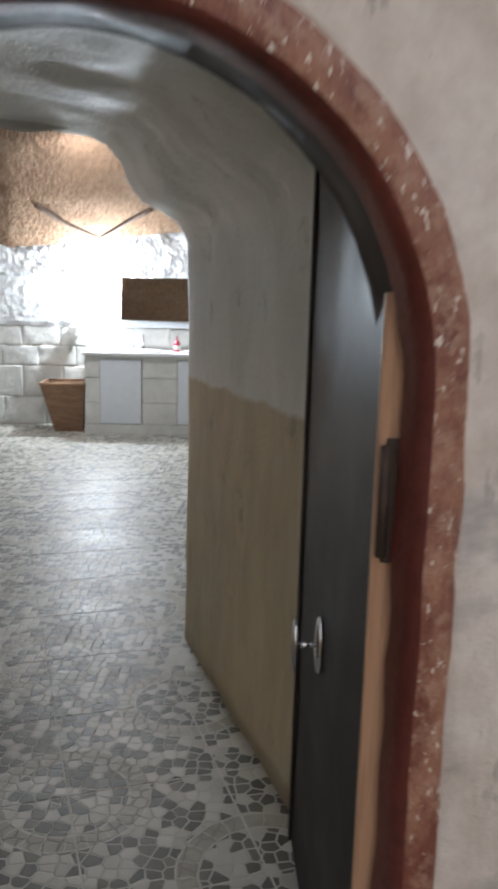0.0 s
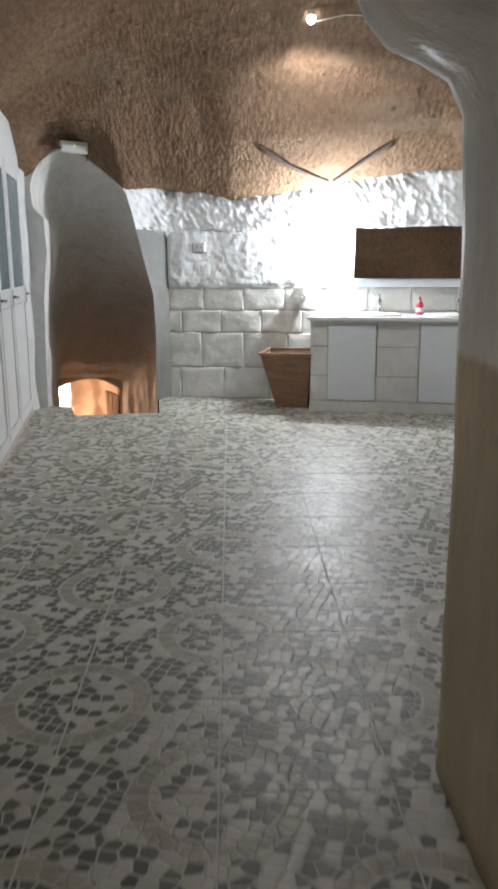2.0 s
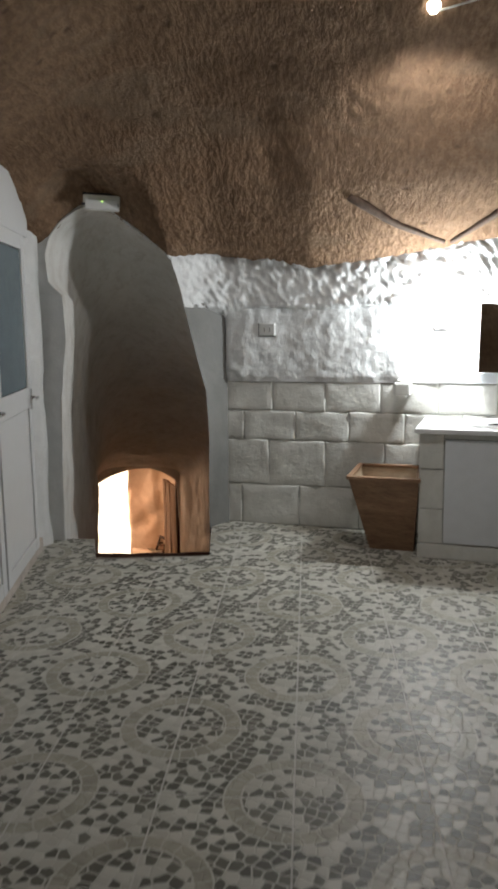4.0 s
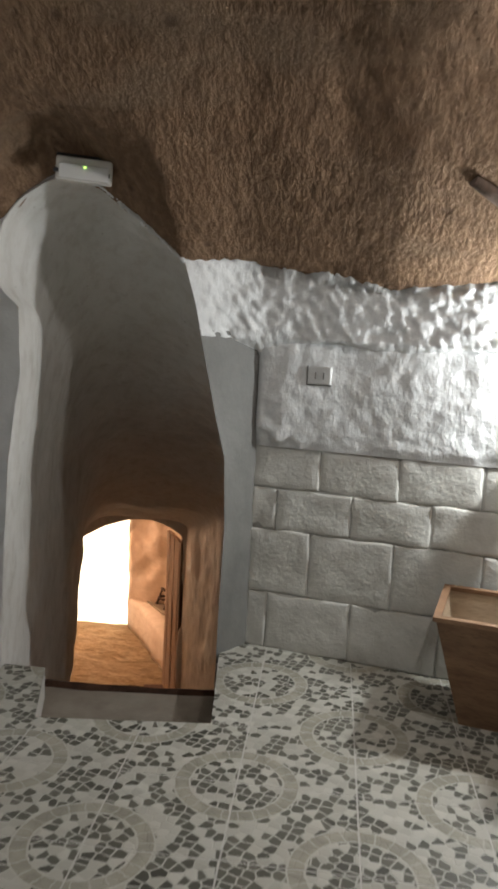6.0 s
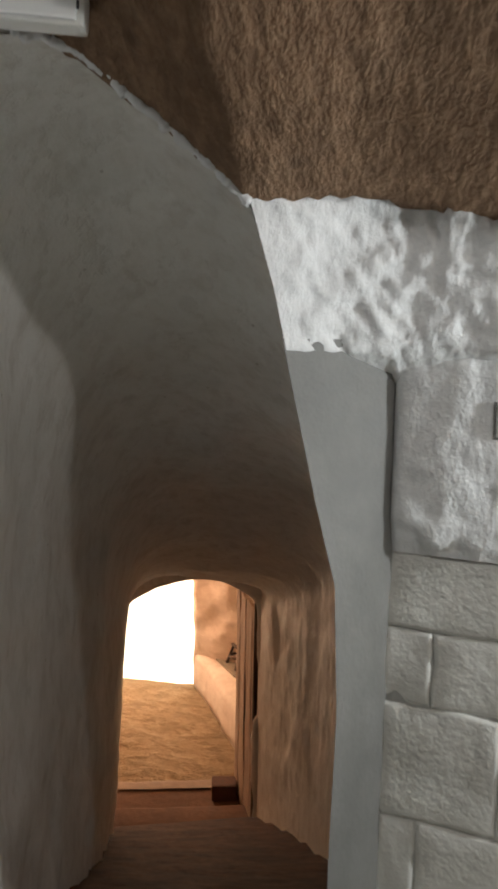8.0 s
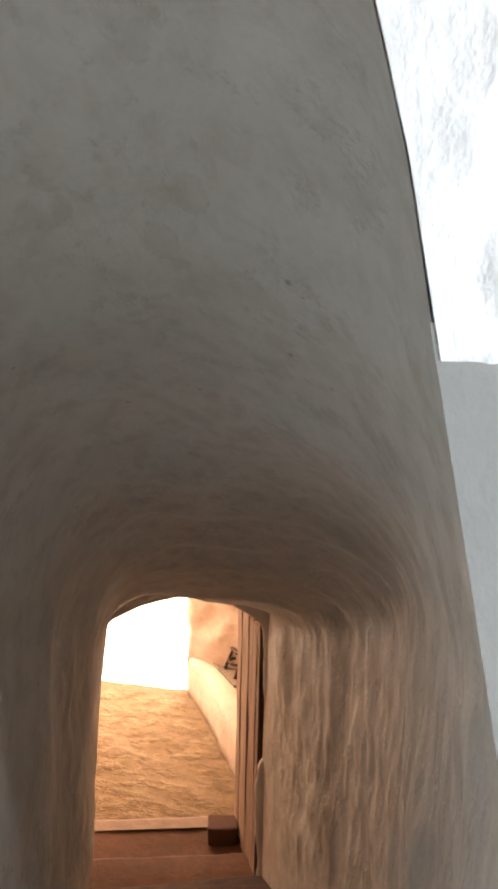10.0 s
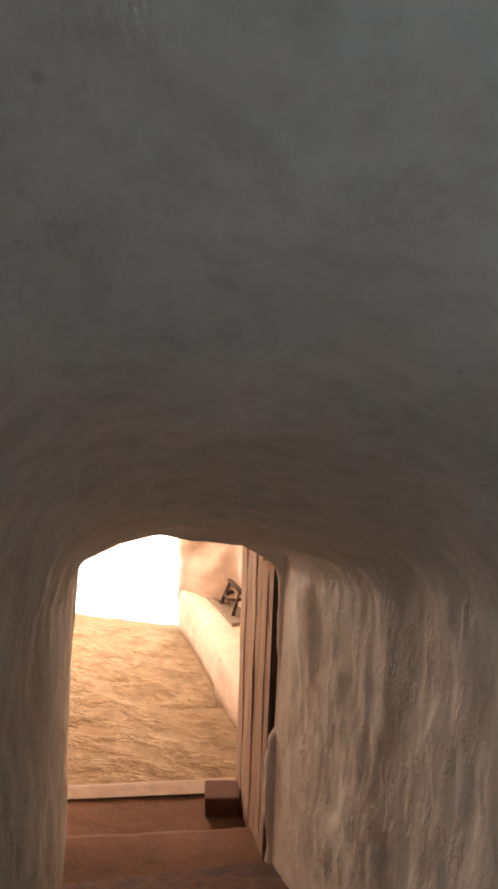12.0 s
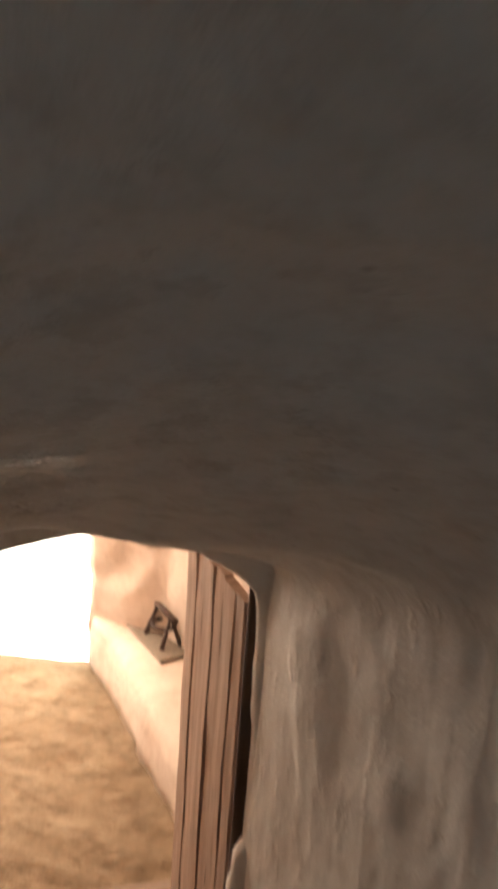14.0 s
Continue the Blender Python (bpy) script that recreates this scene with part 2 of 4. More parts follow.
def smeared_plaster_material():
    """Pinkish pale plaster with broad grey smears, trowel ridges and dark scuffs."""
    k = Nodes("pale_pink_plaster")
    smear = k.noise(2.4, 5, 0.6, k.stretched(1.0, 1.0, 1.6, 0.0))
    mid, fine = k.noise(9, 6, 0.65), k.noise(80, 3)
    scuff = k.ramp(k.noise(1.0, 4, 0.6, k.stretched(26, 26, 9)), 0.64, 0.70)
    col = k.mix(k.ramp(mid, 0.36, 0.64), (0.47, 0.405, 0.355), (0.62, 0.565, 0.515))
    col = k.mix(k.math("MULTIPLY", k.ramp(smear, 0.54, 0.62), 0.75), col, (0.30, 0.275, 0.26))
    col = k.mix(k.math("MULTIPLY", scuff, 0.5), col, (0.22, 0.20, 0.18))
    return k.done(col, k.ramp(mid, 0.3, 0.7, 0.55, 0.8), k.math("ADD", k.math("MULTIPLY", smear, 1.2), k.math("MULTIPLY_ADD", fine, 0.2, mid)), 0.012, 0.7)


def sand_material():
    """Packed earth: ochre, with trodden patches, crumbs and low ledges."""
    k = Nodes("packed_earth")
    big, mid, fine = k.noise(1.7, 5, 0.65), k.noise(7, 6, 0.65), k.noise(80, 3)
    ledge = k.noise(1.0, 5, 0.6, k.stretched(3, 5.5, 4, 0.25))
    col = k.mix(k.ramp(mid, 0.36, 0.64), (0.21, 0.15, 0.09), (0.33, 0.25, 0.16))
    col = k.mix(k.math("MULTIPLY", k.ramp(big, 0.45, 0.62), 0.6), col, (0.235, 0.165, 0.095))
    col = k.mix(k.math("MULTIPLY", k.ramp(ledge, 0.56, 0.62), 0.45), col, (0.17, 0.115, 0.068))
    h = k.math("ADD", k.math("MULTIPLY", k.ramp(ledge, 0.46, 0.60), 0.9), k.math("MULTIPLY_ADD", fine, 0.2, k.math("MULTIPLY", mid, 0.8)))
    return k.done(col, 0.9, h, 0.03, 0.8, spec=0.2)


def trodden_material():
    """Dark damp earth steps with near-black patches and reddish rubbed crumbs."""
    k = Nodes("dark_trodden_earth")
    big, mid, fine = k.noise(2.6, 5, 0.65), k.noise(14, 5, 0.65), k.noise(90, 3)
    col = k.mix(k.ramp(mid, 0.35, 0.65), (0.040, 0.019, 0.012), (0.080, 0.038, 0.023))
    col = k.mix(k.math("MULTIPLY", k.ramp(big, 0.46, 0.62), 0.75), col, (0.020, 0.011, 0.008))
    col = k.mix(k.math("MULTIPLY", k.ramp(fine, 0.60, 0.72), 0.35), col, (0.15, 0.085, 0.055))
    return k.done(col, 0.88, k.math("MULTIPLY_ADD", fine, 0.25, k.math("ADD", mid, big)), 0.02, 0.7, spec=0.18)


def glow(name, colour, power):
    k = Nodes(name)
    k.put(k.b.inputs["Emission Color"], colour)
    k.b.inputs["Emission Strength"].default_value = power
    return k.done(colour, 0.5)


def glass_material(name, colour=(1, 1, 1), rough=0.0, see=1.0):
    k = Nodes(name)
    k.b.inputs["Transmission Weight"].default_value = see
    k.b.inputs["IOR"].default_value = 1.45
    return k.done(colour, rough)


ROCK, MOSAIC, TWO_TONE, TUNNEL, SAND = rock_material(), mosaic_material(), two_tone_material(), tunnel_material(), sand_material()
WHITE_ROCK = white_rock_material()
WHITE_WALL = plaster("whitewash", (0.74, 0.74, 0.73), (0.62, 0.62, 0.61), 0.7, 0.012)
# Dark grey: shade on the strip by the stair mouth is put into it.
SHADED_GREY = plaster("smooth_shaded_grey", (0.22, 0.217, 0.205), (0.165, 0.163, 0.155), 0.7, 0.006)
DARK_RED = plain("dark_red_gloss_paint", (0.16, 0.038, 0.028), 0.35, 0.0, 0.25, 9, 0.004)
BLOCK = plaster("pale_plaster_block", (0.70, 0.69, 0.65), (0.56, 0.55, 0.51), 0.65, 0.016)
JOINT = plain("grey_joint", (0.47, 0.46, 0.43), 0.9)
PALE_PLASTER = smeared_plaster_material()
RED_PAINT = worn_paint_material()
PEACH = plaster("peach_lime_wash", (0.70, 0.60, 0.51), (0.58, 0.47, 0.385), 0.85, 0.03)
SILL = plaster("pale_earth_plaster", (0.30, 0.22, 0.165), (0.21, 0.15, 0.11), 0.85, 0.015)
STEP = plaster("worn_earth_step", (0.155, 0.087, 0.057), (0.10, 0.055, 0.036), 0.9, 0.02, spec=0.2)
RAMP = trodden_material()
CONCRETE = plaster("grey_concrete", (0.30, 0.255, 0.21), (0.19, 0.155, 0.125), 0.85, 0.01)
ALUMINIUM = plain("white_coated_metal", (0.74, 0.745, 0.75), 0.35, 0.0, 0.03)
GROUT = plain("pale_grout", (0.66, 0.64, 0.60), 0.9)
GASKET = plain("dark_gasket", (0.03, 0.03, 0.035), 0.6)
PANE = plain("frosted_blue_grey_glass", (0.17, 0.22, 0.25), 0.22, 0.0, 0.05)
CHROME = plain("chrome", (0.75, 0.75, 0.76), 0.12, 1.0, 0.02)
CERAMIC = plain("white_ceramic", (0.80, 0.80, 0.79), 0.12, 0.0, 0.02)
LAMINATE = plain("white_laminate", (0.72, 0.74, 0.77), 0.35, 0.0, 0.03)
TROUGH_WOOD = wood_material("varnished_trough_wood", (0.36, 0.215, 0.125), (0.20, 0.105, 0.06), 0.5, "x")
TROUGH_INSIDE = wood_material("raw_trough_wood", (0.52, 0.40, 0.28), (0.38, 0.28, 0.19), 0.7, "x")
OLD_WOOD = wood_material("weathered_plank", (0.50, 0.38, 0.30), (0.27, 0.19, 0.145), 0.85, "z", 0.006)
DARK_WOOD = wood_material("dark_varnished_leaf", (0.042, 0.03, 0.025), (0.030, 0.022, 0.018), 0.6, "z", 0.0001, 0.22)
POST_AND_SHADOW = wood_material("dark_weathered_post_and_shadow", (0.15, 0.10, 0.075), (0.07, 0.046, 0.034), 0.85, "z", 0.004)
DOOR_LEAF = plain("dark_brown_leaf_varnish", (0.030, 0.021, 0.018), 0.52, 0.0, 0.2, 3.5, 0.0004, 0.2)
RAW_EDGE = wood_material("orange_brown_edge", (0.52, 0.31, 0.19), (0.38, 0.20, 0.11), 0.6, "z")
PLASTIC = plain("white_plastic", (0.72, 0.71, 0.67), 0.4, 0.0, 0.04)
RED_PLASTIC = plain("red_plastic", (0.55, 0.03, 0.06), 0.3)
DARK_PLASTIC = plain("dark_grey_plastic", (0.05, 0.05, 0.055), 0.5)
BRICK = plain("dark_fired_brick", (0.13, 0.065, 0.045), 0.9, 0.0, 0.2, 30, 0.004)
IRON = plain("rusted_iron", (0.085, 0.055, 0.04), 0.7, 0.3, 0.25, 40, 0.002)
SLATE = plain("grey_brown_slab", (0.30, 0.25, 0.19), 0.8, 0.0, 0.2, 20, 0.003)
MIRROR = Nodes("mirror_silver").done((0.86, 0.86, 0.86), 0.02, None, 0, 0, 1.0)
LED = glow("lit_led", (0.9, 0.96, 1.0), 40)
BULB = glow("lit_bulb", (1.0, 0.97, 0.9), 14)
GREEN = glow("green_indicator", (0.5, 1.0, 0.2), 2)
DAYLIGHT = glow("hazy_daylight", (1.0, 0.86, 0.66), 2.6)

# ---- mesh helpers ----


def part(name, bm, material, parent=None, label=""):
    mesh = bpy.data.meshes.new(name)
    bm.to_mesh(mesh)
    bm.free()
    for m in material if isinstance(material, (list, tuple)) else [material]:
        mesh.materials.append(m)
    ob = new(name, mesh)
    ob.parent = parent
    if label:
        tagged(ob, label)
    return ob


def thing(name, m, label, category, group="", kind=""):
    ob = new(name)
    ob.empty_display_size = 0.1
    ob.matrix_world = m
    return tagged(ob, label, category, group, kind)


def box(bm, lo, hi, bevel=0.0, index=0):
    """A box from corner to corner, its edges rounded by bevel."""
    lo, hi = Vector(lo), Vector(hi)
    made = bmesh.ops.create_cube(bm, size=1.0, matrix=Matrix.Translation((lo + hi) / 2) @ Matrix.Diagonal((*(hi - lo), 1)))
    faces = {f for v in made["verts"] for f in v.link_faces}
    for f in faces:
        f.material_index = index
    if bevel:
        edges = list({e for v in made["verts"] for e in v.link_edges})
        bmesh.ops.bevel(bm, geom=edges, offset=bevel, segments=2, affect="EDGES", profile=0.6)
    return bm


def boxes(*spans, bevel=0.003):
    bm = bmesh.new()
    for lo, hi in spans:
        box(bm, lo, hi, bevel)
    return bm


def tube(bm, points, radius, sides=10):
    """A round bar along the points."""
    points = [Vector(p) for p in points]
    rings = []
    for i, p in enumerate(points):
        d = (points[min(i + 1, len(points) - 1)] - points[max(i - 1, 0)]).normalized()
        side = d.orthogonal().normalized() if i == 0 else (side - d * side.dot(d)).normalized()
        up = d.cross(side)
        r = radius[i] if isinstance(radius, (list, tuple)) else radius
        rings.append([bm.verts.new(p + (side * math.cos(a) + up * math.sin(a)) * r) for a in (2 * math.pi * j / sides for j in range(sides))])
    for a, b in zip(rings, rings[1:]):
        for j in range(sides):
            f = bm.faces.new((a[j], a[(j + 1) % sides], b[(j + 1) % sides], b[j]))
            f.smooth = True
    bm.faces.new(rings[0][::-1])
    bm.faces.new(rings[-1])
    return bm


def lathe(bm, profile, sides=24, at=(0, 0, 0)):
    """Radius and height pairs turned round the z axis."""
    rings = []
    for r, z in profile:
        rings.append([bm.verts.new((at[0] + r * math.cos(2 * math.pi * j / sides), at[1] + r * math.sin(2 * math.pi * j / sides), at[2] + z)) for j in range(sides)])
    for a, b in zip(rings, rings[1:]):
        for j in range(sides):
            f = bm.faces.new((a[j], a[(j + 1) % sides], b[(j + 1) % sides], b[j]))
            f.smooth = True
    bm.faces.new(rings[0][::-1])
    bm.faces.new(rings[-1])
    return bm


def sheet(rows, smooth=True, close=False):
    """A surface through rows of points."""
    bm = bmesh.new()
    grid = [[bm.verts.new(p) for p in row] for row in rows]
    for a, b in zip(grid, grid[1:]):
        n = len(a)
        for j in range(n if close else n - 1):
            f = bm.faces.new((a[j], a[(j + 1) % n], b[(j + 1) % n], b[j]))
            f.smooth = smooth
    return bm


def bumpy(p, size, amount, octaves=3):
    return noise.fractal(Vector(p) / size, 0.9, 2.0, octaves, noise_basis="PERLIN_ORIGINAL") * amount


def along(table, t):
    """Straight interpolation in a table of (t, value)."""
    return float(np.interp(t, [a for a, _ in table], [b for _, b in table]))


def thick(ob, depth, offset=-1.0):
    mod = ob.modifiers.new("thickness", "SOLIDIFY")
    mod.thickness, mod.offset = depth, offset
    return ob


def setting(name, bm, material, label, category):
    return tagged(part(name, bm, material), label, category, kind="structure")


# ---- the room ----
BACK = [(-0.35, 6.05), (0.06, 6.20), (0.35, 6.33), (1.09, 6.64), (1.19, 6.825), (1.7, 6.705), (2.0, 6.63), (3.0, 6.42), (4.2, 6.13), (5.0, 5.95)]
ROCK_LINE = [(-0.35, 1.95), (0.06, 2.10), (0.16, 2.23), (0.27, 2.33), (0.4, 2.335), (0.64, 2.165), (0.84, 1.99), (1.1, 2.03), (1.3, 1.99), (1.84, 1.87), (2.35, 1.92), (2.85, 2.0), (3.56, 2.08), (5.0, 2.05)]
RISE = [(-0.6, 0.75), (-0.06, 0.10), (0.0, 0.0), (0.45, 0.24), (0.75, 0.42), (1.05, 0.70), (1.4, 0.95), (1.75, 1.12), (2.3, 1.29), (3.0, 1.39), (3.8, 1.37), (4.6, 1.22), (5.4, 0.75), (6.2, 0.2), (7.0, 0.0)]


SOFT_LINE = [(-0.35, 2.16), (0.3, 2.16), (0.9, 2.09), (1.84, 1.93), (2.35, 1.93), (3.56, 2.06), (5.0, 2.05)]
SOFT_BACK = [(-0.35, 6.15), (0.06, 6.25), (0.6, 6.45), (1.2, 6.70), (1.6, 6.72), (2.0, 6.63), (3.0, 6.42), (4.2, 6.13), (5.0, 5.95)]


def wall_y(x):
    return along(BACK, x)


def cabinet_x(y):
    return 0.8536 - 0.1439 * y


def ceiling_z(x, y):
    away = along(SOFT_BACK, x) - y
    soft = min(1.0, max(0.0, (away - 0.25) / 0.6))
    soft = soft * soft * (3 - 2 * soft)
    z = along(ROCK_LINE, x) * (1 - soft) + along(SOFT_LINE, x) * soft + along(RISE, away)
    left = x - cabinet_x(y)
    for other in (2.50 + max(left, -0.3) * 0.9 + (0.5 if away < 0.4 else 0.0), 2.2 + max(4.6 - x, 0) * 1.1):
        z = -math.log(math.exp(-7 * z) + math.exp(-7 * other)) / 7
    return z


def ceiling_mesh():
    rows = []
    for y in np.arange(0.45, 7.05, 0.028):
        row = []
        for x in np.arange(-0.4, 4.9, 0.028):
            z = ceiling_z(x, y)
            p = Vector((x, y, z))
            q = Vector((x * 0.9 + y * 0.44, y * 0.9 - x * 0.44, z))
            z += bumpy(p, 0.9, 0.022) * min(1.0, max(0.0, (along(SOFT_BACK, x) - y) / 0.7)) + bumpy((q.x / 0.045, q.y / 0.10, q.z / 0.07), 1.0, 0.016, 2) * min(1.0, max(0.15, 0.75 + bumpy((x * 0.6, y * 1.6, 7), 0.5, 1.4)))
            row.append((x, y, z))
        rows.append(row)
    return sheet(rows)


thick(setting("ceiling", ceiling_mesh(), ROCK, "brown rock cave ceiling with rough chisel marks", "ceiling"), 0.25, 1.0)


def back_wall_mesh():
    """Whitewashed plaster panel above the blocks, a proud lumpy pad at its left end."""
    rows = []
    for x in [1.203, 1.206, 1.215] + list(np.arange(1.232, 4.75, 0.016)):
        row = []
        for i in range(56):
            z = 1.096 + (1.68 - 1.096) * i / 55
            lump = min(1.0, max(0.0, (z - 1.09) / 0.05)) * (1.0 if x < 2.5 else 0.6)
            y = wall_y(x) - 0.012 + {1.203: 0.10, 1.206: 0.02, 1.215: 0.006}.get(x, 0.0)
            side = 1.56 + bumpy((5.0, 2.0, z), 0.16, 0.07) - 0.10 * max(0.0, 1.3 - z) / 0.2
            foot = 1.13 + bumpy((x, 4.0, 1.0), 0.09, 0.05)
            pad = min(1.0, max(0.0, (side + 0.1 - x) / 0.28)) * min(1.0, max(0.0, (z - foot) / 0.03))
            y += lump * (bumpy((x, 3.1, z), 0.2, 0.013) + bumpy((x, 7.7, z), 0.07, 0.004) - 0.012) - 0.022 * pad
            y += 0.07 * max(0.0, (z - 1.62) / 0.06) ** 2
            row.append((x, y, z))
        rows.append(row)
    return sheet(rows)


setting("wall_north", back_wall_mesh(), WHITE_ROCK, "whitewashed lumpy plaster panel above the blocks", "wall")


def wall_run(points, z0, z1, lump=0.02, step=0.06, size=0.4, fade=None):
    """A plastered wall along a plan line."""
    rows = []
    for (x0, y0), (x1, y1) in zip(points, points[1:]):
        n = max(2, int(math.hypot(x1 - x0, y1 - y0) / step))
        side = Vector((y1 - y0, x0 - x1, 0)).normalized()
        for i in range(n + (1 if (x1, y1) == points[-1] else 0)):
            t = i / n
            row = []
            for j in range(int((z1 - z0) / step) + 1):
                p = Vector((x0 + (x1 - x0) * t, y0 + (y1 - y0) * t, z0 + (z1 - z0) * j / int((z1 - z0) / step)))
                row.append(p + side * bumpy(p, size, lump))
            rows.append(row)
    return sheet(rows)


MOUTH = [(0.08, -0.3), (0.09, 0.5), (0.10, 1.03), (0.15, 1.42), (0.14, 1.74), (0.06, 1.82), (0.045, 2.0), (0.08, 2.13), (0.15, 2.23), (0.255, 2.315), (0.345, 2.34), (0.425, 2.33), (0.53, 2.27), (0.644, 2.175), (0.75, 2.09), (0.843, 2.0), (0.90, 1.80), (0.962, 1.517), (1.02, 1.25), (1.072, 1.04), (1.088, 0.68), (1.08, 0.3), (1.075, -0.3)]


def section_of(line, n=80):
    """A line resampled evenly in its own length."""
    p = np.array(line)
    d = np.r_[0, np.cumsum(np.hypot(*np.diff(p, axis=0).T))]
    s = np.linspace(0, d[-1], n + 1)
    return np.c_[np.interp(s, d, p[:, 0]), np.interp(s, d, p[:, 1])]


def mouth_y(x):
    return 6.2 + 0.41 * (x - 0.05)


def corner_mesh(z0, z1, lump):
    """Wall between the slanting right edge of the stair mouth and the room's corner."""
    edge = sorted((z, x) for x, z in MOUTH[15:])
    rows = []
    for z in np.linspace(z0, z1, max(6, int((z1 - z0) / 0.025))):
        x0 = along(edge, z)
        row = []
        for i in range(17):
            t = i / 16
            x, y = x0 + (1.215 - x0) * t, mouth_y(x0) + (6.815 - mouth_y(x0)) * t
            p = Vector((x, y, z))
            k = bumpy(p, 0.5, 0.008) * min(1, i / 4) + (bumpy(p, 0.13, lump) + bumpy(p, 0.05, lump * 0.4) - lump * 0.5 if lump else 0) * min(1, i / 3)
            row.append(p + Vector((0.3, -1.0, 0)) * k)
        rows.append(row)
    return sheet(rows)


def surround_mesh():
    """Whitewashed face round the left side and head of the stair mouth."""
    line = section_of(MOUTH[:16], 70)
    rows = []
    for k in range(9):
        t = k / 8
        rows.append([(x - 0.30 * t * (1.0 if x < 0.3 else 0.1), mouth_y(x) - 0.03 * math.sin(t * 1.5) + 0.10 * t, z + (0.22 * t * max(0.0, min(1.0, (z - 1.9) / 0.3)))) for x, z in line])
    return sheet(rows)


setting("wall_corner", corner_mesh(-0.05, 1.68, 0.0), SHADED_GREY, "smooth wall strip beside the stair mouth, shade painted into its grey", "wall")


def rock_band_mesh():
    """Whitewashed chiselled rock between the panel and the brown ceiling."""
    edge = sorted((z, x) for x, z in MOUTH[15:])
    rows = []
    for z in np.linspace(1.60, 2.30, 56):
        x0 = along(edge, min(z, 2.0)) + 0.004
        knots = [(x0, mouth_y(x0)), (1.06, 6.66), (1.22, 6.71), (1.38, 6.705), (1.55, 6.67), (1.7, 6.635), (2.0, 6.57), (3.0, 6.37), (4.2, 6.08), (4.9, 5.9)]
        row = []
        for x in np.r_[np.linspace(x0, 1.3, 34), np.arange(1.314, 4.75, 0.014)]:
            low = 0.035 * math.sin(x * 9.0) + bumpy((x, 0, 3), 0.3, 0.04)
            t = min(1.0, max(0.0, (z - 1.60) / 0.05))
            y = along(knots, x) - max(0, z - 1.7) * (0.10 if x > 1.3 else 0.0) + (1 - t) * 0.09
            near = min(1.0, (x - x0) / 0.06)
            y += near * t * (bumpy((x * 1.3 + z * 0.7, 5.0, z * 0.75), 0.042, 0.017) + bumpy((x, 1.3, z), 0.15, 0.016))
            row.append((x, y, z + low * (1 - t) * (0.3 if x < 1.2 else 1.0)))
        rows.append(row)
    return sheet(rows)


setting("wall_rock_band", rock_band_mesh(), WHITE_ROCK, "whitewashed chiselled rock under the brown ceiling", "wall")
setting("wall_mouth", surround_mesh(), WHITE_WALL, "whitewashed wall round the stair mouth", "wall")
thick(setting("wall_east", wall_run([(4.62, 6.3), (4.62, 0.4)], -0.1, 2.9, 0.05), WHITE_WALL, "plain whitewashed cave wall", "wall"), 0.15, 1.0)
thick(setting("wall_west", wall_run([(0.80, 0.4), (0.60, 1.9), (-0.14, 5.75), (0.0, 6.16)], -0.1, 2.95, 0.03), WHITE_WALL, "plain whitewashed cave wall behind the wardrobe", "wall"), 0.15, 1.0)



def crumbly_edge():
    """Pebbly plaster bead where the tunnel plaster meets the brown rock."""
    line = section_of(MOUTH[10:16], 90)
    pts, radii = [], []
    for i, (x, z) in enumerate(line):
        p = Vector((x, mouth_y(x), z))
        pts.append(p + Vector((bumpy(p, 0.03, 0.010), -0.006 + bumpy(p + Vector((3, 0, 0)), 0.04, 0.010), bumpy(p + Vector((0, 3, 0)), 0.03, 0.010))))
        radii.append(0.009 + abs(bumpy(p + Vector((7, 0, 0)), 0.025, 0.016)))
    return tube(bmesh.new(), pts, radii, 7)


setting("trim_mouth", crumbly_edge(), WHITE_ROCK, "crumbly pale plaster edge under the brown rock", "trim")

# ---- stair tunnel ----
LEFT = [(6.2, 0.07), (6.6, -0.05), (7.4, -0.14), (8.4, -0.28), (9.4, -0.54), (10.3, -0.83), (11.2, -1.15)]
RIGHT = [(6.2, 1.12), (6.64, 1.085), (7.4, 1.05), (8.4, 1.0), (9.2, 0.90), (9.7, 0.73), (10.3, 0.48), (10.8, 0.25), (11.2, 0.07)]
ROOF = [(6.2, 2.36), (6.6, 2.16), (7.4, 1.70), (8.4, 1.10), (9.4, 0.50), (10.3, -0.04), (10.9, -0.32), (11.2, -0.40)]
STAIR = [(5.78, 0.0), (5.80, -0.19), (6.55, -0.19), (6.70, -0.28), (10.78, -2.60), (11.9, -2.95), (15.0, -2.95)]


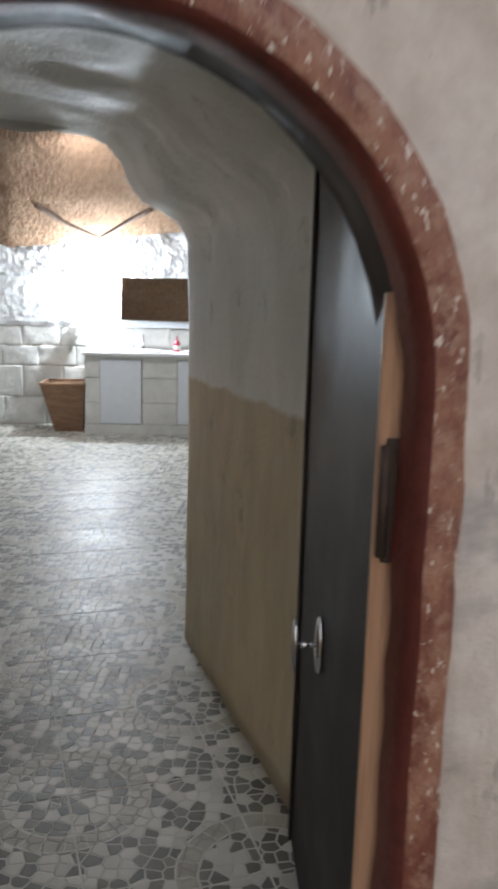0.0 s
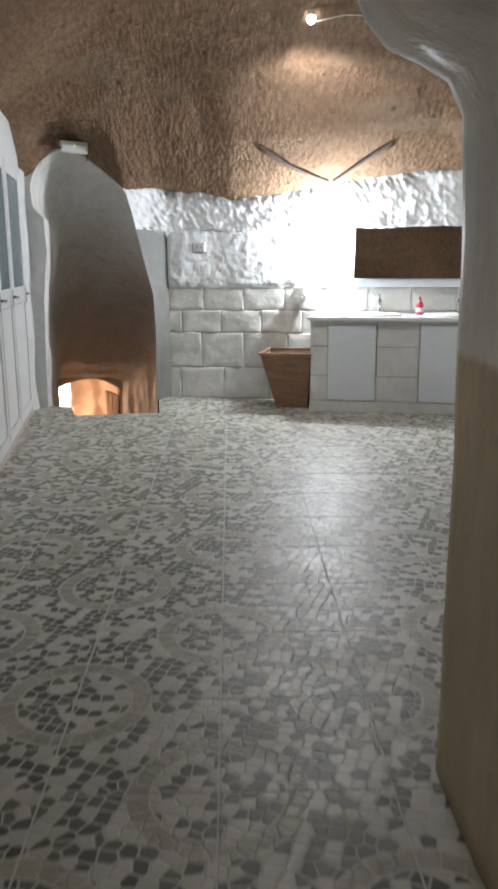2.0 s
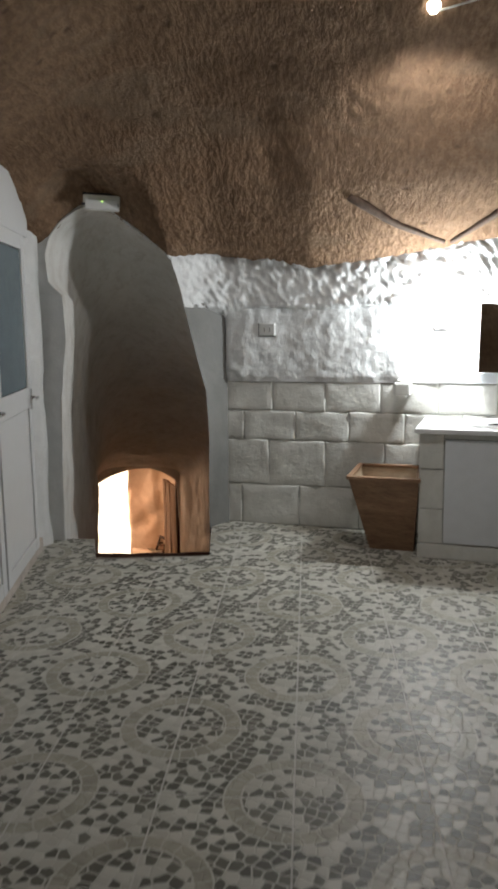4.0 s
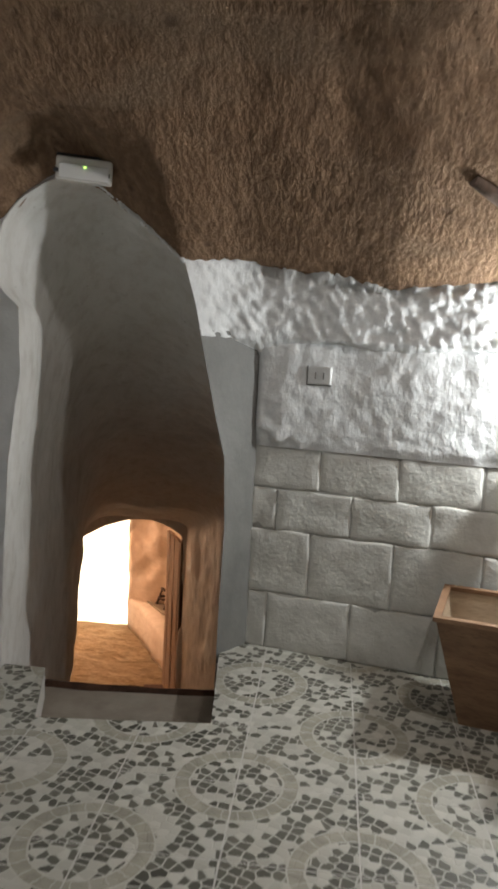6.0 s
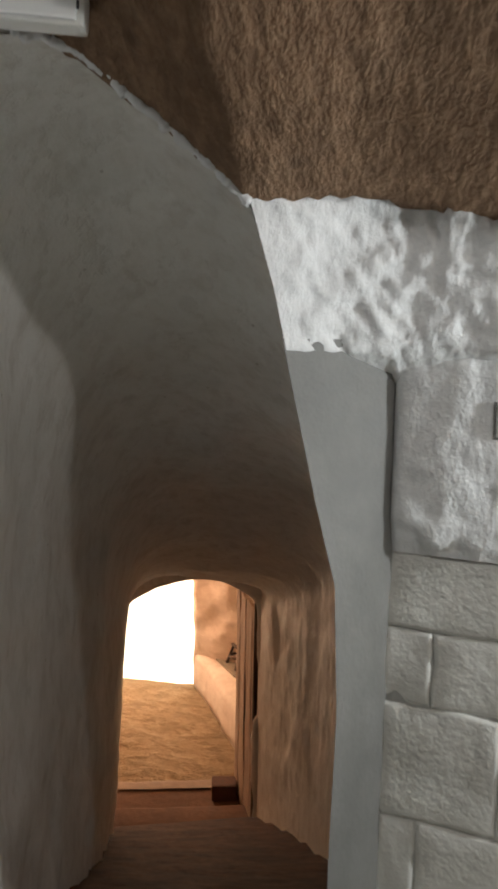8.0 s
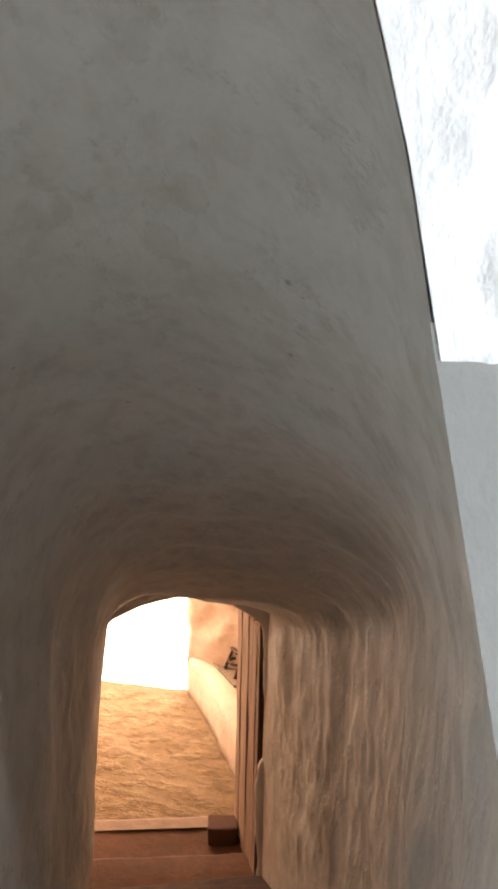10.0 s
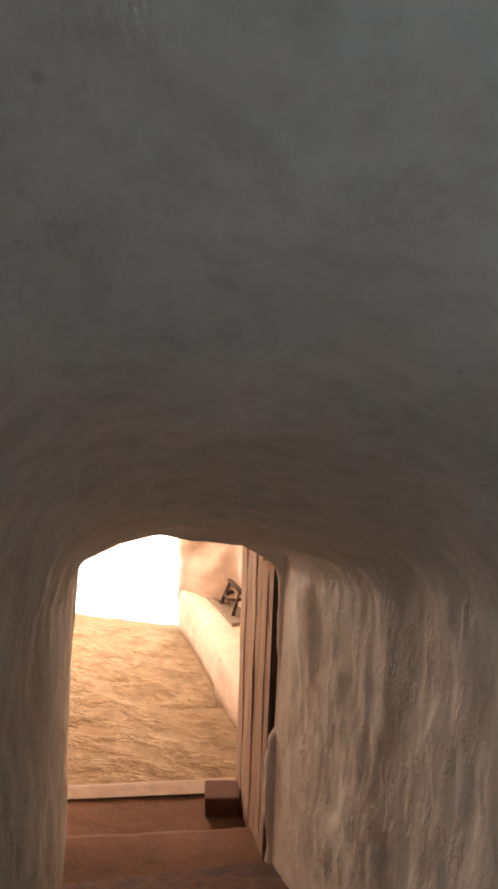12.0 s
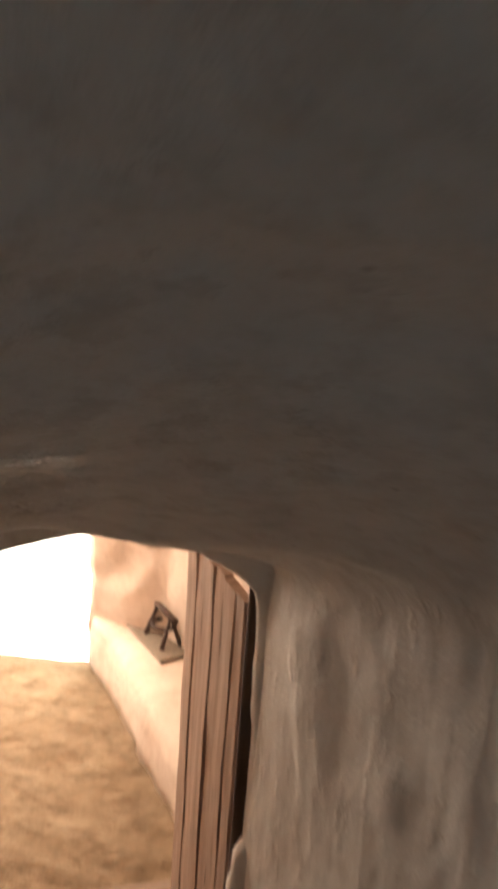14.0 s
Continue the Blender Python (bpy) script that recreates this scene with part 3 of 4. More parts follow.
def tunnel_mesh():
    """Lime-washed vault that sinks with the stairs."""
    rows = []
    cells_round = 130
    mouth = section_of(MOUTH, cells_round)
    for s in np.linspace(0, 1, 230):
        y = 6.2 + 5.0 * s
        lean = 0.17 * s
        xl, xr, top = along(LEFT, y), along(RIGHT, y), along(ROOF, y)
        low = along(STAIR, y) - 0.25
        tilt = 0.43 * max(0.0, 1 - s * 3)
        rise = 1.15 * (1 - s) ** 0.7 + 0.22
        rise_r = rise * (1 - 0.6 * min(1.0, s / 0.45))
        row = []
        for j in range(cells_round + 1):
            u = j / cells_round
            if u < 0.3:
                x, z = xl - lean * (1 - u / 0.3), low + (top - rise - low) * u / 0.3
            elif u > 0.7:
                x, z = xr, low + (top - rise_r - low) * (1 - u) / 0.3
            else:
                a = math.pi * (1 - (u - 0.3) / 0.4)
                c = (xl + xr) / 2 - (xr - xl) * 0.13 * (1 - s) * math.sin(a) ** 2
                half = (xr - xl) / 2
                x = c + half * math.copysign(abs(math.cos(a)) ** (0.95 - (0.5 if a < math.pi / 2 else 0.25) * s), math.cos(a))
                r = rise_r if a < math.pi / 2 else rise
                z = top - r + r * math.sin(a) ** (1.0 - 0.2 * s)
            row.append((x, z))
        flat = section_of(row, cells_round)
        mix_in = min(1.0, s / 0.22)
        mix_in = mix_in * mix_in * (3 - 2 * mix_in)
        flat = mouth * (1 - mix_in) + flat * mix_in
        row = []
        for j in range(cells_round + 1):
            u = j / cells_round
            x, z = flat[j]
            p = Vector((x, y + tilt * (x - 0.07), z))
            k = bumpy(p, 0.5, 0.03) + bumpy(p, 0.12, 0.005)
            k += 0.0045 * math.sin(y * 15 + bumpy(p, 0.8, 2.0)) * max(0.0, 1 - abs(u - 0.5) * 3.2)
            rough_wall = min(1.0, max(0.0, (u - 0.62) / 0.06)) * min(1.0, max(0.0, (s - 0.15) / 0.1))
            k += rough_wall * (bumpy((p.x, p.y, p.z * 0.8), 0.17, 0.006) + bumpy((p.x, p.y, p.z * 0.6 + 4), 0.05, 0.0035))
            edge = min(1.0, (1 - s) * 12 + 0.1) * min(1.0, s * 8 + 0.25) * (1.0 if u < 0.8 else max(0.25, 1 - (u - 0.8) * 7))
            d = Vector((x - (xl + xr) / 2, 0, z - (top - rise))).normalized() if u > 0.25 and u < 0.75 else Vector((math.copysign(1, x - (xl + xr) / 2), 0, 0))
            row.append(p + d * k * edge)
        rows.append(row)
    return sheet(rows)


setting("tunnel_wall", tunnel_mesh(), TUNNEL, "grey-white lime-washed stair tunnel with worn patches", "tunnel")


FOOT_ARCH = [(-1.36, -3.1), (-1.22, -1.5), (-1.14, -0.80), (-1.125, -0.71), (-1.09, -0.665), (-1.02, -0.62), (-0.87, -0.535), (-0.72, -0.475), (-0.57, -0.435), (-0.42, -0.415), (-0.30, -0.42), (-0.18, -0.45), (-0.09, -0.50), (0.0, -0.55), (0.05, -0.60), (0.055, -0.86), (0.08, -1.42), (0.066, -1.62), (0.028, -1.70), (0.018, -1.83), (0.032, -2.19), (0.05, -2.55), (0.06, -3.1)]


def foot_arch_mesh(rings):
    """Flat arch at the stair foot: rings of outward growth and depth round its opening."""
    line = section_of(FOOT_ARCH, 150)
    rows = []
    for grow, y in rings:
        row = []
        for x, z in line:
            d = Vector((x + 0.53, 0, max(0.0, z + 1.3) * 1.1)).normalized()
            wob = bumpy((x, 0.3, z), 0.12, 0.012 if x > -0.1 else 0.004)
            row.append(Vector((x, y, z)) + d * (grow + wob))
        rows.append(row)
    return sheet(rows)


setting("arch_lower", foot_arch_mesh(((0.5, 11.06), (0.2, 11.10), (0.06, 11.14), (0.02, 11.155), (0.004, 11.175), (0.0, 11.20), (0.006, 11.225))), TUNNEL, "lime-washed flat arch at the stair foot", "arch")
setting("wall_lower_south", foot_arch_mesh(((0.006, 11.225), (0.05, 11.23), (0.4, 11.235), (3.0, 11.24))), PEACH, "peach lime-washed wall round the stair foot", "wall")

# ---- steps ----


def step_edge(name, near, far, z, depth, material, label, drop=0.22):
    """One step between two slanting edges, each given by left and right end."""
    n = 14
    top = []
    for i in range(n + 1):
        t = i / n
        a = Vector(near[0]).lerp(Vector(near[1]), t)
        b = Vector(far[0]).lerp(Vector(far[1]), t)
        wob = bumpy((a.x, a.y, z), 0.15, 0.014)
        dip = -0.012 * math.sin(math.pi * t) + bumpy((b.x, b.y, z + 5), 0.2, 0.008)
        top.append([(a.x, a.y - 0.02, z), ((a.x + b.x) / 2, (a.y + b.y) / 2, z + dip), (b.x, b.y + wob - 0.05, z + dip), (b.x, b.y + wob - 0.015, z + dip - 0.012), (b.x, b.y + wob, z + dip - 0.035), (b.x, b.y + wob, z - drop)])
    ob = part(name, sheet(top), material)
    return tagged(ob, label, "step", "steps of the tunnel stair", "structure")


first = ((0.35, 5.80), (1.20, 5.90))
landing_far = ((-0.15, 6.50), (1.25, 6.60))
step_edge("stair_landing", first, landing_far, -0.19, 0.7, CONCRETE, "grey concrete first step under the tiled floor")
foot_edge = ((-1.22, 10.74), (0.12, 11.22))


def ramp_mesh():
    """Steep flight of earth steps, trodden almost to a ramp."""
    rows = []
    for i in range(265):
        t = i / 264
        lx, ly = along(LEFT, 6.5 + 4.24 * t) - 0.25, 6.50 + 4.22 * t
        rx, ry = along(RIGHT, min(11.2, 6.6 + 4.6 * t)) + 0.08, 6.60 + 4.62 * t
        z = -0.19 - 2.41 * t
        row = []
        for j in range(31):
            u = j / 30
            p = Vector((lx + (rx - lx) * u, ly + (ry - ly) * u, z))
            phase = (t * 11 + bumpy(p, 0.7, 0.10)) % 1.0
            worn = (0.030 * phase if phase < 0.8 else 0.024 * (1 - phase) / 0.2) * (1 - 0.6 * math.sin(math.pi * u))
            row.append(p + Vector((0, 0, worn * min(1, (1 - t) * 14) + (bumpy(p, 0.5, 0.014) + bumpy(p, 0.1, 0.006)) * min(1, (1 - t) * 10 + 0.15))))
        rows.append(row)
    under = [[(x, y, -0.235) for x in np.linspace(-0.35, 1.45, 31)] for y in (5.6, 6.0, 6.45)]
    rows = under + rows
    drop = [Vector(p) + Vector((0, 0.012, -0.02)) for p in rows[-1]]
    rows += [drop, [p + Vector((0, 0.0, -0.22)) for p in drop]]
    return sheet(rows)


setting("stair_ramp", ramp_mesh(), RAMP, "steep flight of worn dark red-brown earth steps", "stairs")
mid = ((-1.75, 11.23), (0.2, 11.76))
step_edge("stair_step", foot_edge, mid, -2.78, 0.4, STEP, "reddish worn step at the stair foot")
step_edge("stair_step", mid, ((-1.95, 11.66), (0.2, 12.27)), -2.875, 0.3, STEP, "reddish worn step at the stair foot")
step_edge("stair_sill", ((-1.95, 11.62), (0.2, 12.22)), ((-1.95, 11.79), (0.2, 12.41)), -2.864, 0.15, SILL, "pale lime-plastered sill at the stair foot", 0.12)

# ---- lower room ----


def earth_floor():
    rows = []
    for y in np.arange(11.3, 15.4, 0.05):
        rows.append([(x, y, -2.955 + bumpy((x, y, 0), 0.5, 0.025) + bumpy((x, y, 4), 0.12, 0.012)) for x in np.arange(-3.3, 1.3, 0.05)])
    return sheet(rows)


thick(setting("floor_lower", earth_floor(), SAND, "sandy packed-earth floor of the lower room", "floor"), 0.1)
thick(setting("wall_lower_east", wall_run([(-1.39, 14.47), (-0.75, 14.2), (0.25, 13.3), (0.62, 12.4), (0.55, 11.3)], -3.0, 0.2, 0.06, 0.06, 0.5), PEACH, "peach lime-washed cave wall", "wall"), 0.12, 1.0)
thick(setting("wall_lower_west", wall_run([(-3.1, 11.3), (-3.1, 14.8)], -3.0, 0.2, 0.05, 0.08), PEACH, "peach lime-washed cave wall", "wall"), 0.12, 1.0)
thick(setting("wall_lower_end", wall_run([(-3.2, 14.46), (-2.77, 14.46)], -3.0, 0.2, 0.02, 0.08), PEACH, "peach lime-washed wall beside the bright doorway", "wall"), 0.12, 1.0)
thick(setting("ceiling_lower", sheet([[(x, y, 0.02 - 0.35 * ((x + 1.2) / 2.2) ** 2 + bumpy((x, y, 9), 0.6, 0.05)) for x in np.arange(-3.3, 1.4, 0.1)] for y in np.arange(11.2, 15.2, 0.1)]), PEACH, "low lime-washed cave ceiling", "ceiling"), 0.12, 1.0)
setting("backdrop", boxes(((-3.6, 14.52, -3.3), (-0.9, 14.57, 0.6)), bevel=0), DAYLIGHT, "hazy bright daylight beyond the lower doorway", "backdrop")


def bench_mesh():
    rows = []
    line = [(-1.36, 14.44), (-1.10, 14.05), (-0.457, 12.90), (-0.02, 12.10)]
    back = [(-1.1, 14.5), (-0.45, 14.2), (0.45, 13.3), (0.7, 12.3)]
    for i in range(40):
        t = i / 39 * 3
        j = min(2, int(t))
        f = t - j
        a = Vector((*line[j], 0)).lerp(Vector((*line[j + 1], 0)), f)
        b = Vector((*back[j], 0)).lerp(Vector((*back[j + 1], 0)), f)
        row = []
        for u, z in ((0, -2.98), (0, -2.85), (0.0, -2.7), (0.02, -2.56), (0.06, -2.505), (0.3, -2.495), (0.6, -2.49), (1.0, -2.48)):
            p = a.lerp(b, u) + Vector((0, 0, z))
            row.append(p + Vector((bumpy(p, 0.25, 0.03), bumpy(p + Vector((9, 0, 0)), 0.25, 0.02), 0)))
        rows.append(row)
    return sheet(rows)


thick(setting("bench", bench_mesh(), PEACH, "lime-plastered earth bench along the lower wall", "bench"), 0.06, 1.0)


def old_door():
    """Weathered plank door standing open into the lower room."""
    foot, end = Vector((0.02, 11.40, -2.86)), Vector((-0.285, 12.06, -2.86))
    way = (end - foot).normalized()
    m = Matrix.Translation(foot) @ Matrix.Rotation(math.atan2(way.y, way.x), 4, "Z")
    door = thing("plank_door", m, "weathered brown plank door standing open against the wall", "door")
    rng = random.Random(4)
    x = 0.0
    for i in range(6):
        w = (0.10, 0.13, 0.11, 0.14, 0.10, 0.13)[i]
        bm = bmesh.new()
        top = 2.13 + rng.uniform(-0.008, 0.008)
        box(bm, (x + 0.001, -0.02 + rng.uniform(-0.003, 0.003), rng.uniform(0, 0.02)), (x + w - 0.001, 0.022 + rng.uniform(-0.004, 0.004), top), 0.004)
        bmesh.ops.subdivide_edges(bm, edges=[e for e in bm.edges if abs(e.verts[0].co.z - e.verts[1].co.z) > 1], cuts=12)
        for v in bm.verts:
            v.co.x += bumpy((v.co.x * 3, i * 7.0, v.co.z), 0.3, 0.006)
            v.co.y += bumpy((v.co.x, i * 3.0, v.co.z), 0.5, 0.008)
        part("plank", bm, OLD_WOOD, door)
        x += w
    part("batten", boxes(((0.02, -0.05, 0.35), (0.68, -0.02, 0.45)), bevel=0.006), OLD_WOOD, door)
    part("batten", boxes(((0.02, -0.05, 1.55), (0.68, -0.02, 1.65)), bevel=0.006), OLD_WOOD, door)
    return door


old_door()
post = part("door_post", boxes(((0.02, 11.23, -2.9), (0.11, 11.37, -0.5)), bevel=0.012), POST_AND_SHADOW)
tagged(post, "dark weathered wooden post in the lower doorway", "door post")


def loose_brick():
    bm = boxes(((-0.125, -0.10, 0), (0.125, 0.10, 0.16)), bevel=0.015)
    bmesh.ops.subdivide_edges(bm, edges=bm.edges[:], cuts=2)
    for v in bm.verts:
        v.co += Vector((bumpy(v.co, 0.08, 0.006), bumpy(v.co + Vector((3, 0, 0)), 0.08, 0.006), 0))
    ob = part("brick", bm, BRICK)
    ob.matrix_world = pose(-0.375, 11.905, -2.882, 0, 0, 13)
    tagged(ob, "dark burnt brick lying on the step before the pale sill", "brick")


loose_brick()


def iron_tool():
    """A slab on the bench with a rusty iron frame on it."""
    slab = part("stone_slab", boxes(((-0.40, -0.02, 0.0), (0.40, 0.40, 0.03)), bevel=0.008), SLATE)
    slab.matrix_world = pose(-0.90, 14.15, -2.487, 0, 0, -54)
    tagged(slab, "grey-brown stone slab jutting over the bench", "slab")
    tool = thing("iron_trivet", pose(-0.72, 14.13, -2.458, 0, 0, -54), "small rusty iron trivet standing on the slab", "trivet")
    for x in (-0.14, 0.14):
        part("leg", tube(bmesh.new(), [(x, -0.08, 0), (x * 0.8, 0, 0.24), (x, 0.08, 0)], 0.02), IRON, tool)
    part("bar", tube(bmesh.new(), [(-0.2, 0, 0.24), (0.2, 0, 0.24)], 0.022), IRON, tool)
    part("ring", tube(bmesh.new(), [(0.09 * math.cos(a), 0.09 * math.sin(a), 0.13) for a in np.linspace(0, 6.28, 17)], 0.016), IRON, tool)


iron_tool()

# ---- entrance: outer wall, red arch, corridor, room-side wall ----
ARCH_X, HALF, SPRING, CROWN = 1.725, 0.412, 1.27, 1.70


def arch_outline(grow=0.0, n=60):
    """Door arch from the left foot over the crown to the right foot."""
    out = []
    for i in range(n + 1):
        u = i / n
        if u < 0.3:
            out.append((ARCH_X - HALF - grow, SPRING * u / 0.3))
        elif u > 0.7:
            out.append((ARCH_X + HALF + grow, SPRING * (1 - u) / 0.3))
        else:
            a = math.pi * (1 - (u - 0.3) / 0.4)
            out.append((ARCH_X + (HALF + grow) * math.cos(a), SPRING + (CROWN - SPRING + grow) * math.sin(a)))
    return out


PASSAGE = [(1.00, 0.0), (1.00, 0.75), (1.02, 1.40), (1.10, 1.62), (1.25, 1.72), (1.32, 1.80), (1.36, 1.93), (1.55, 1.985), (1.80, 1.99), (2.0, 1.97), (2.08, 1.88), (2.12, 1.78), (2.19, 1.725), (2.28, 1.71), (2.335, 1.62), (2.345, 1.40), (2.35, 0.75), (2.35, 0.0)]


def dense(points, n=60):
    """The same line with n + 1 evenly spread points."""
    p = np.array(points)
    d = np.r_[0, np.cumsum(np.hypot(*np.diff(p, axis=0).T))]
    s = np.linspace(0, d[-1], n + 1)
    return list(zip(np.interp(s, d, p[:, 0]), np.interp(s, d, p[:, 1])))


def to_frame(x, z, cx, x0, x1, z1):
    """From a point of the outline outwards to the edge of a tall rectangle."""
    dx, dz = x - cx, max(z - 0.6, 0) * 1.2
    k = min((x1 - cx) / dx if dx > 1e-6 else 99, (x0 - cx) / dx if dx < -1e-6 else 99, (z1 - z) / dz if dz > 1e-6 else 99)
    return cx + dx * k, z + dz * k


def wall_with_hole(outline, y, cx, x0, x1, z1, lump, rings=26):
    rows = []
    for i in range(rings + 1):
        t = (i / rings) ** 1.5
        row = []
        for x, z in outline:
            fx, fz = to_frame(x, z, cx, x0, x1, z1)
            px, pz = x + (fx - x) * t, z + (fz - z) * t
            row.append((px, y + bumpy((px, y, pz), 0.5, lump) * min(1, i / 3), pz))
        rows.append(row)
    return sheet(rows)


thick(setting("wall_entrance", wall_with_hole(arch_outline(0.06), -1.55, ARCH_X, -5.0, 9.0, 4.2, 0.02), PALE_PLASTER, "pale pinkish plastered entrance wall with scuffs", "wall"), 0.1, -1.0)


def arch_band(rows):
    """A band that follows the arch through pairs of growth and depth."""
    made = []
    for grow, y in rows:
        line = []
        for x, z in arch_outline(grow, 110):
            p = Vector((x, y, z))
            line.append(p + Vector((bumpy(p, 0.10, 0.0035), bumpy(p + Vector((5, 0, 0)), 0.09, 0.004), bumpy(p + Vector((0, 7, 0)), 0.1, 0.003))))
        made.append(line)
    return sheet(made)


setting("door_arch", arch_band(((0.072, -1.546), (0.058, -1.556), (0.03, -1.562), (0.012, -1.555))), RED_PAINT, "chipped red-brown painted door arch", "door frame")
setting("arch_reveal", arch_band(((0.012, -1.555), (0.002, -1.545), (0.0, -1.52), (0.0, -1.49))), DARK_RED, "dark red glossy inner edge of the arch", "door frame")
setting("door_rebate", arch_band(((0.0, -1.49), (0.012, -1.485), (0.012, -1.40))), DARK_WOOD, "dark wooden rebate behind the arch", "door frame")

first_ring = dense([(1.02, 0.0), (1.02, 1.3), (1.15, 1.68), (1.45, 1.86), (1.75, 1.90), (2.12, 1.90), (2.40, 1.80), (2.42, 1.45), (2.375, 0.0)])
last_ring = dense(PASSAGE)
passage = []
for s in np.linspace(0, 1, 60):
    y = -1.42 + 2.02 * s
    row = []
    blend = s * s * (3 - 2 * s)
    for (xa, za), (xb, zb) in zip(first_ring, last_ring):
        p = Vector((xa + (xb - xa) * blend, y, za + (zb - za) * blend))
        k = bumpy(p, 0.35, 0.022) * (0.4 if p.z < 0.1 else 1.0) * (1.0 if s < 0.8 else 0.45)
        row.append(p + Vector((k * (1 if p.x > 1.7 else -1), 0, k if p.z > 1.6 else 0)))
    passage.append(row)
for extra in (0.03, 0.06):
    passage.append([p + Vector((0.02 * extra / 0.03 * (1 if p.x > 1.7 else -1), extra * 0.6, 0)) for p in passage[59]])
thick(setting("passage_wall", sheet(passage), TWO_TONE, "passage wall, grey-white above and ochre below", "wall"), 0.06, 1.0)
reveal = [(p.x, p.z) for p in passage[-1]]
thick(setting("wall_south", wall_with_hole(reveal, 0.64, 1.7, -0.5, 4.8, 3.6, 0.03), WHITE_WALL, "whitewashed cave wall round the passage", "wall"), 0.1, 1.0)
setting("wall_entrance_inside", wall_with_hole(arch_outline(0.025), -1.402, ARCH_X, 0.9, 2.5, 2.1, 0.0, 6), TWO_TONE, "inner face of the entrance wall", "wall")

# ---- outside the door, closed round by unseen parts that block light ----
# Added out of view: cuts the low sky light on the passage floor.
thick(setting("sky_screen_wall", wall_run([(9.0, -1.4), (9.0, -9.0), (-5.0, -9.0), (-5.0, -1.4)], -0.1, 6.0, 0.05, 0.3), WHITE_WALL, "plain unseen wall added to hold back sky light", "wall"), 0.3, 1.0)
setting("ground", boxes(((-400, -400, -0.2), (400, -1.42, -0.004)), bevel=0), SAND, "plain dusty ground outside the door", "ground")
# Boxes added round the cave, never in view, against leaking sunlight.
setting("hill", boxes(((-5, -1.5, 3.45), (9, 17.5, 4.2)), ((-5, -1.5, -4), (-4.5, 17.5, 3.45)), ((8.5, -1.5, -4), (9, 17.5, 3.45)), ((-5, 17.0, -4), (9, 17.5, 3.45)), ((-4.5, -1.44, -0.2), (0.85, -1.2, 3.45)), ((2.6, -1.44, -0.2), (8.5, -1.2, 3.45)), ((0.85, -1.44, 2.15), (2.6, -1.2, 3.45)), bevel=0), SAND, "unseen earth-coloured shell over the cave house that keeps sun out", "hill")


def entrance_door():
    """Dark leaf, opened inwards against the passage wall."""
    hinge, free = Vector((2.162, -1.475, 0.01)), Vector((2.360, -0.724, 0.01))
    way = free - hinge
    m = Matrix.Translation(hinge) @ Matrix.Rotation(math.atan2(way.y, way.x), 4, "Z")
    door = thing("door_1", m, "dark varnished wooden door leaf, open against the wall", "door", kind="structure")
    width, deep = 0.765, 0.042

    def shaped(x0, x1, y0, y1, inset=0.0):
        bm = bmesh.new()
        line = []
        for i in range(25):
            x = x0 + (x1 - x0) * i / 24
            h = 1.735
            line.append((x, h - inset))
        for y in (y0, y1):
            vs = [bm.verts.new((x, y, h)) for x, h in line] + [bm.verts.new((x1, y, 0.005 + inset)), bm.verts.new((x0, y, 0.005 + inset))]
            bm.faces.new(vs if y == y0 else vs[::-1])
        bm.verts.ensure_lookup_table()
        n = len(line) + 2
        for i in range(n):
            bm.faces.new((bm.verts[i], bm.verts[n + i], bm.verts[n + (i + 1) % n], bm.verts[(i + 1) % n]))
        bmesh.ops.recalc_face_normals(bm, faces=bm.faces)
        return bm

    part("panel", shaped(0.012, width, 0, deep), DOOR_LEAF, door)
    part("hinge_edge", boxes(((-0.002, -0.004, 0.01), (0.012, deep + 0.004, 1.40)), bevel=0.002), RAW_EDGE, door, "bare orange-brown hinge edge")
    part("edge_trim", boxes(((width - 0.03, deep, 0.02), (width - 0.004, deep + 0.008, 1.71)), bevel=0.003), DOOR_LEAF, door)
    hinge_plate = part("hinge", boxes(((-0.012, 0.006, 1.02), (-0.002, 0.034, 1.20)), bevel=0.002), IRON, door, "rusty butt hinge")
    part("knuckle", tube(bmesh.new(), [(-0.014, 0.036, 1.03), (-0.014, 0.036, 1.19)], 0.008), IRON, hinge_plate)
    plate = bmesh.new()
    lathe(plate, [(0.0005, 0), (0.03, 0), (0.034, 0.004), (0.030, 0.010), (0.012, 0.014), (0.0005, 0.014)])
    for v in plate.verts:
        v.co = Vector((v.co.x * 0.85, v.co.z, v.co.y * 1.9))
    handle = part("handle_plate", plate, CHROME, door, "oval chrome handle plate")
    handle.location = (0.42, deep, 0.70)
    part("stem", tube(bmesh.new(), [(0, 0.01, 0), (0, 0.052, 0)], 0.006), CHROME, handle)
    grip = lathe(bmesh.new(), [(0.0005, 0), (0.026, 0.001), (0.031, 0.005), (0.026, 0.010), (0.0005, 0.012)])
    for v in grip.verts:
        v.co = Vector((v.co.x * 0.85, v.co.z, v.co.y * 1.9))
    part("knob", grip, CHROME, handle, "oval chrome turning knob").location = (0, 0.05, 0)
    return door


entrance_door()

# ---- washstand ----
WASH = Matrix.Translation((2.54, 5.91, 0)) @ Matrix.Rotation(math.atan2(-0.243, 0.97), 4, "Z")


def cell(bm_spans, bevel=0.006):
    return boxes(*bm_spans, bevel=bevel)


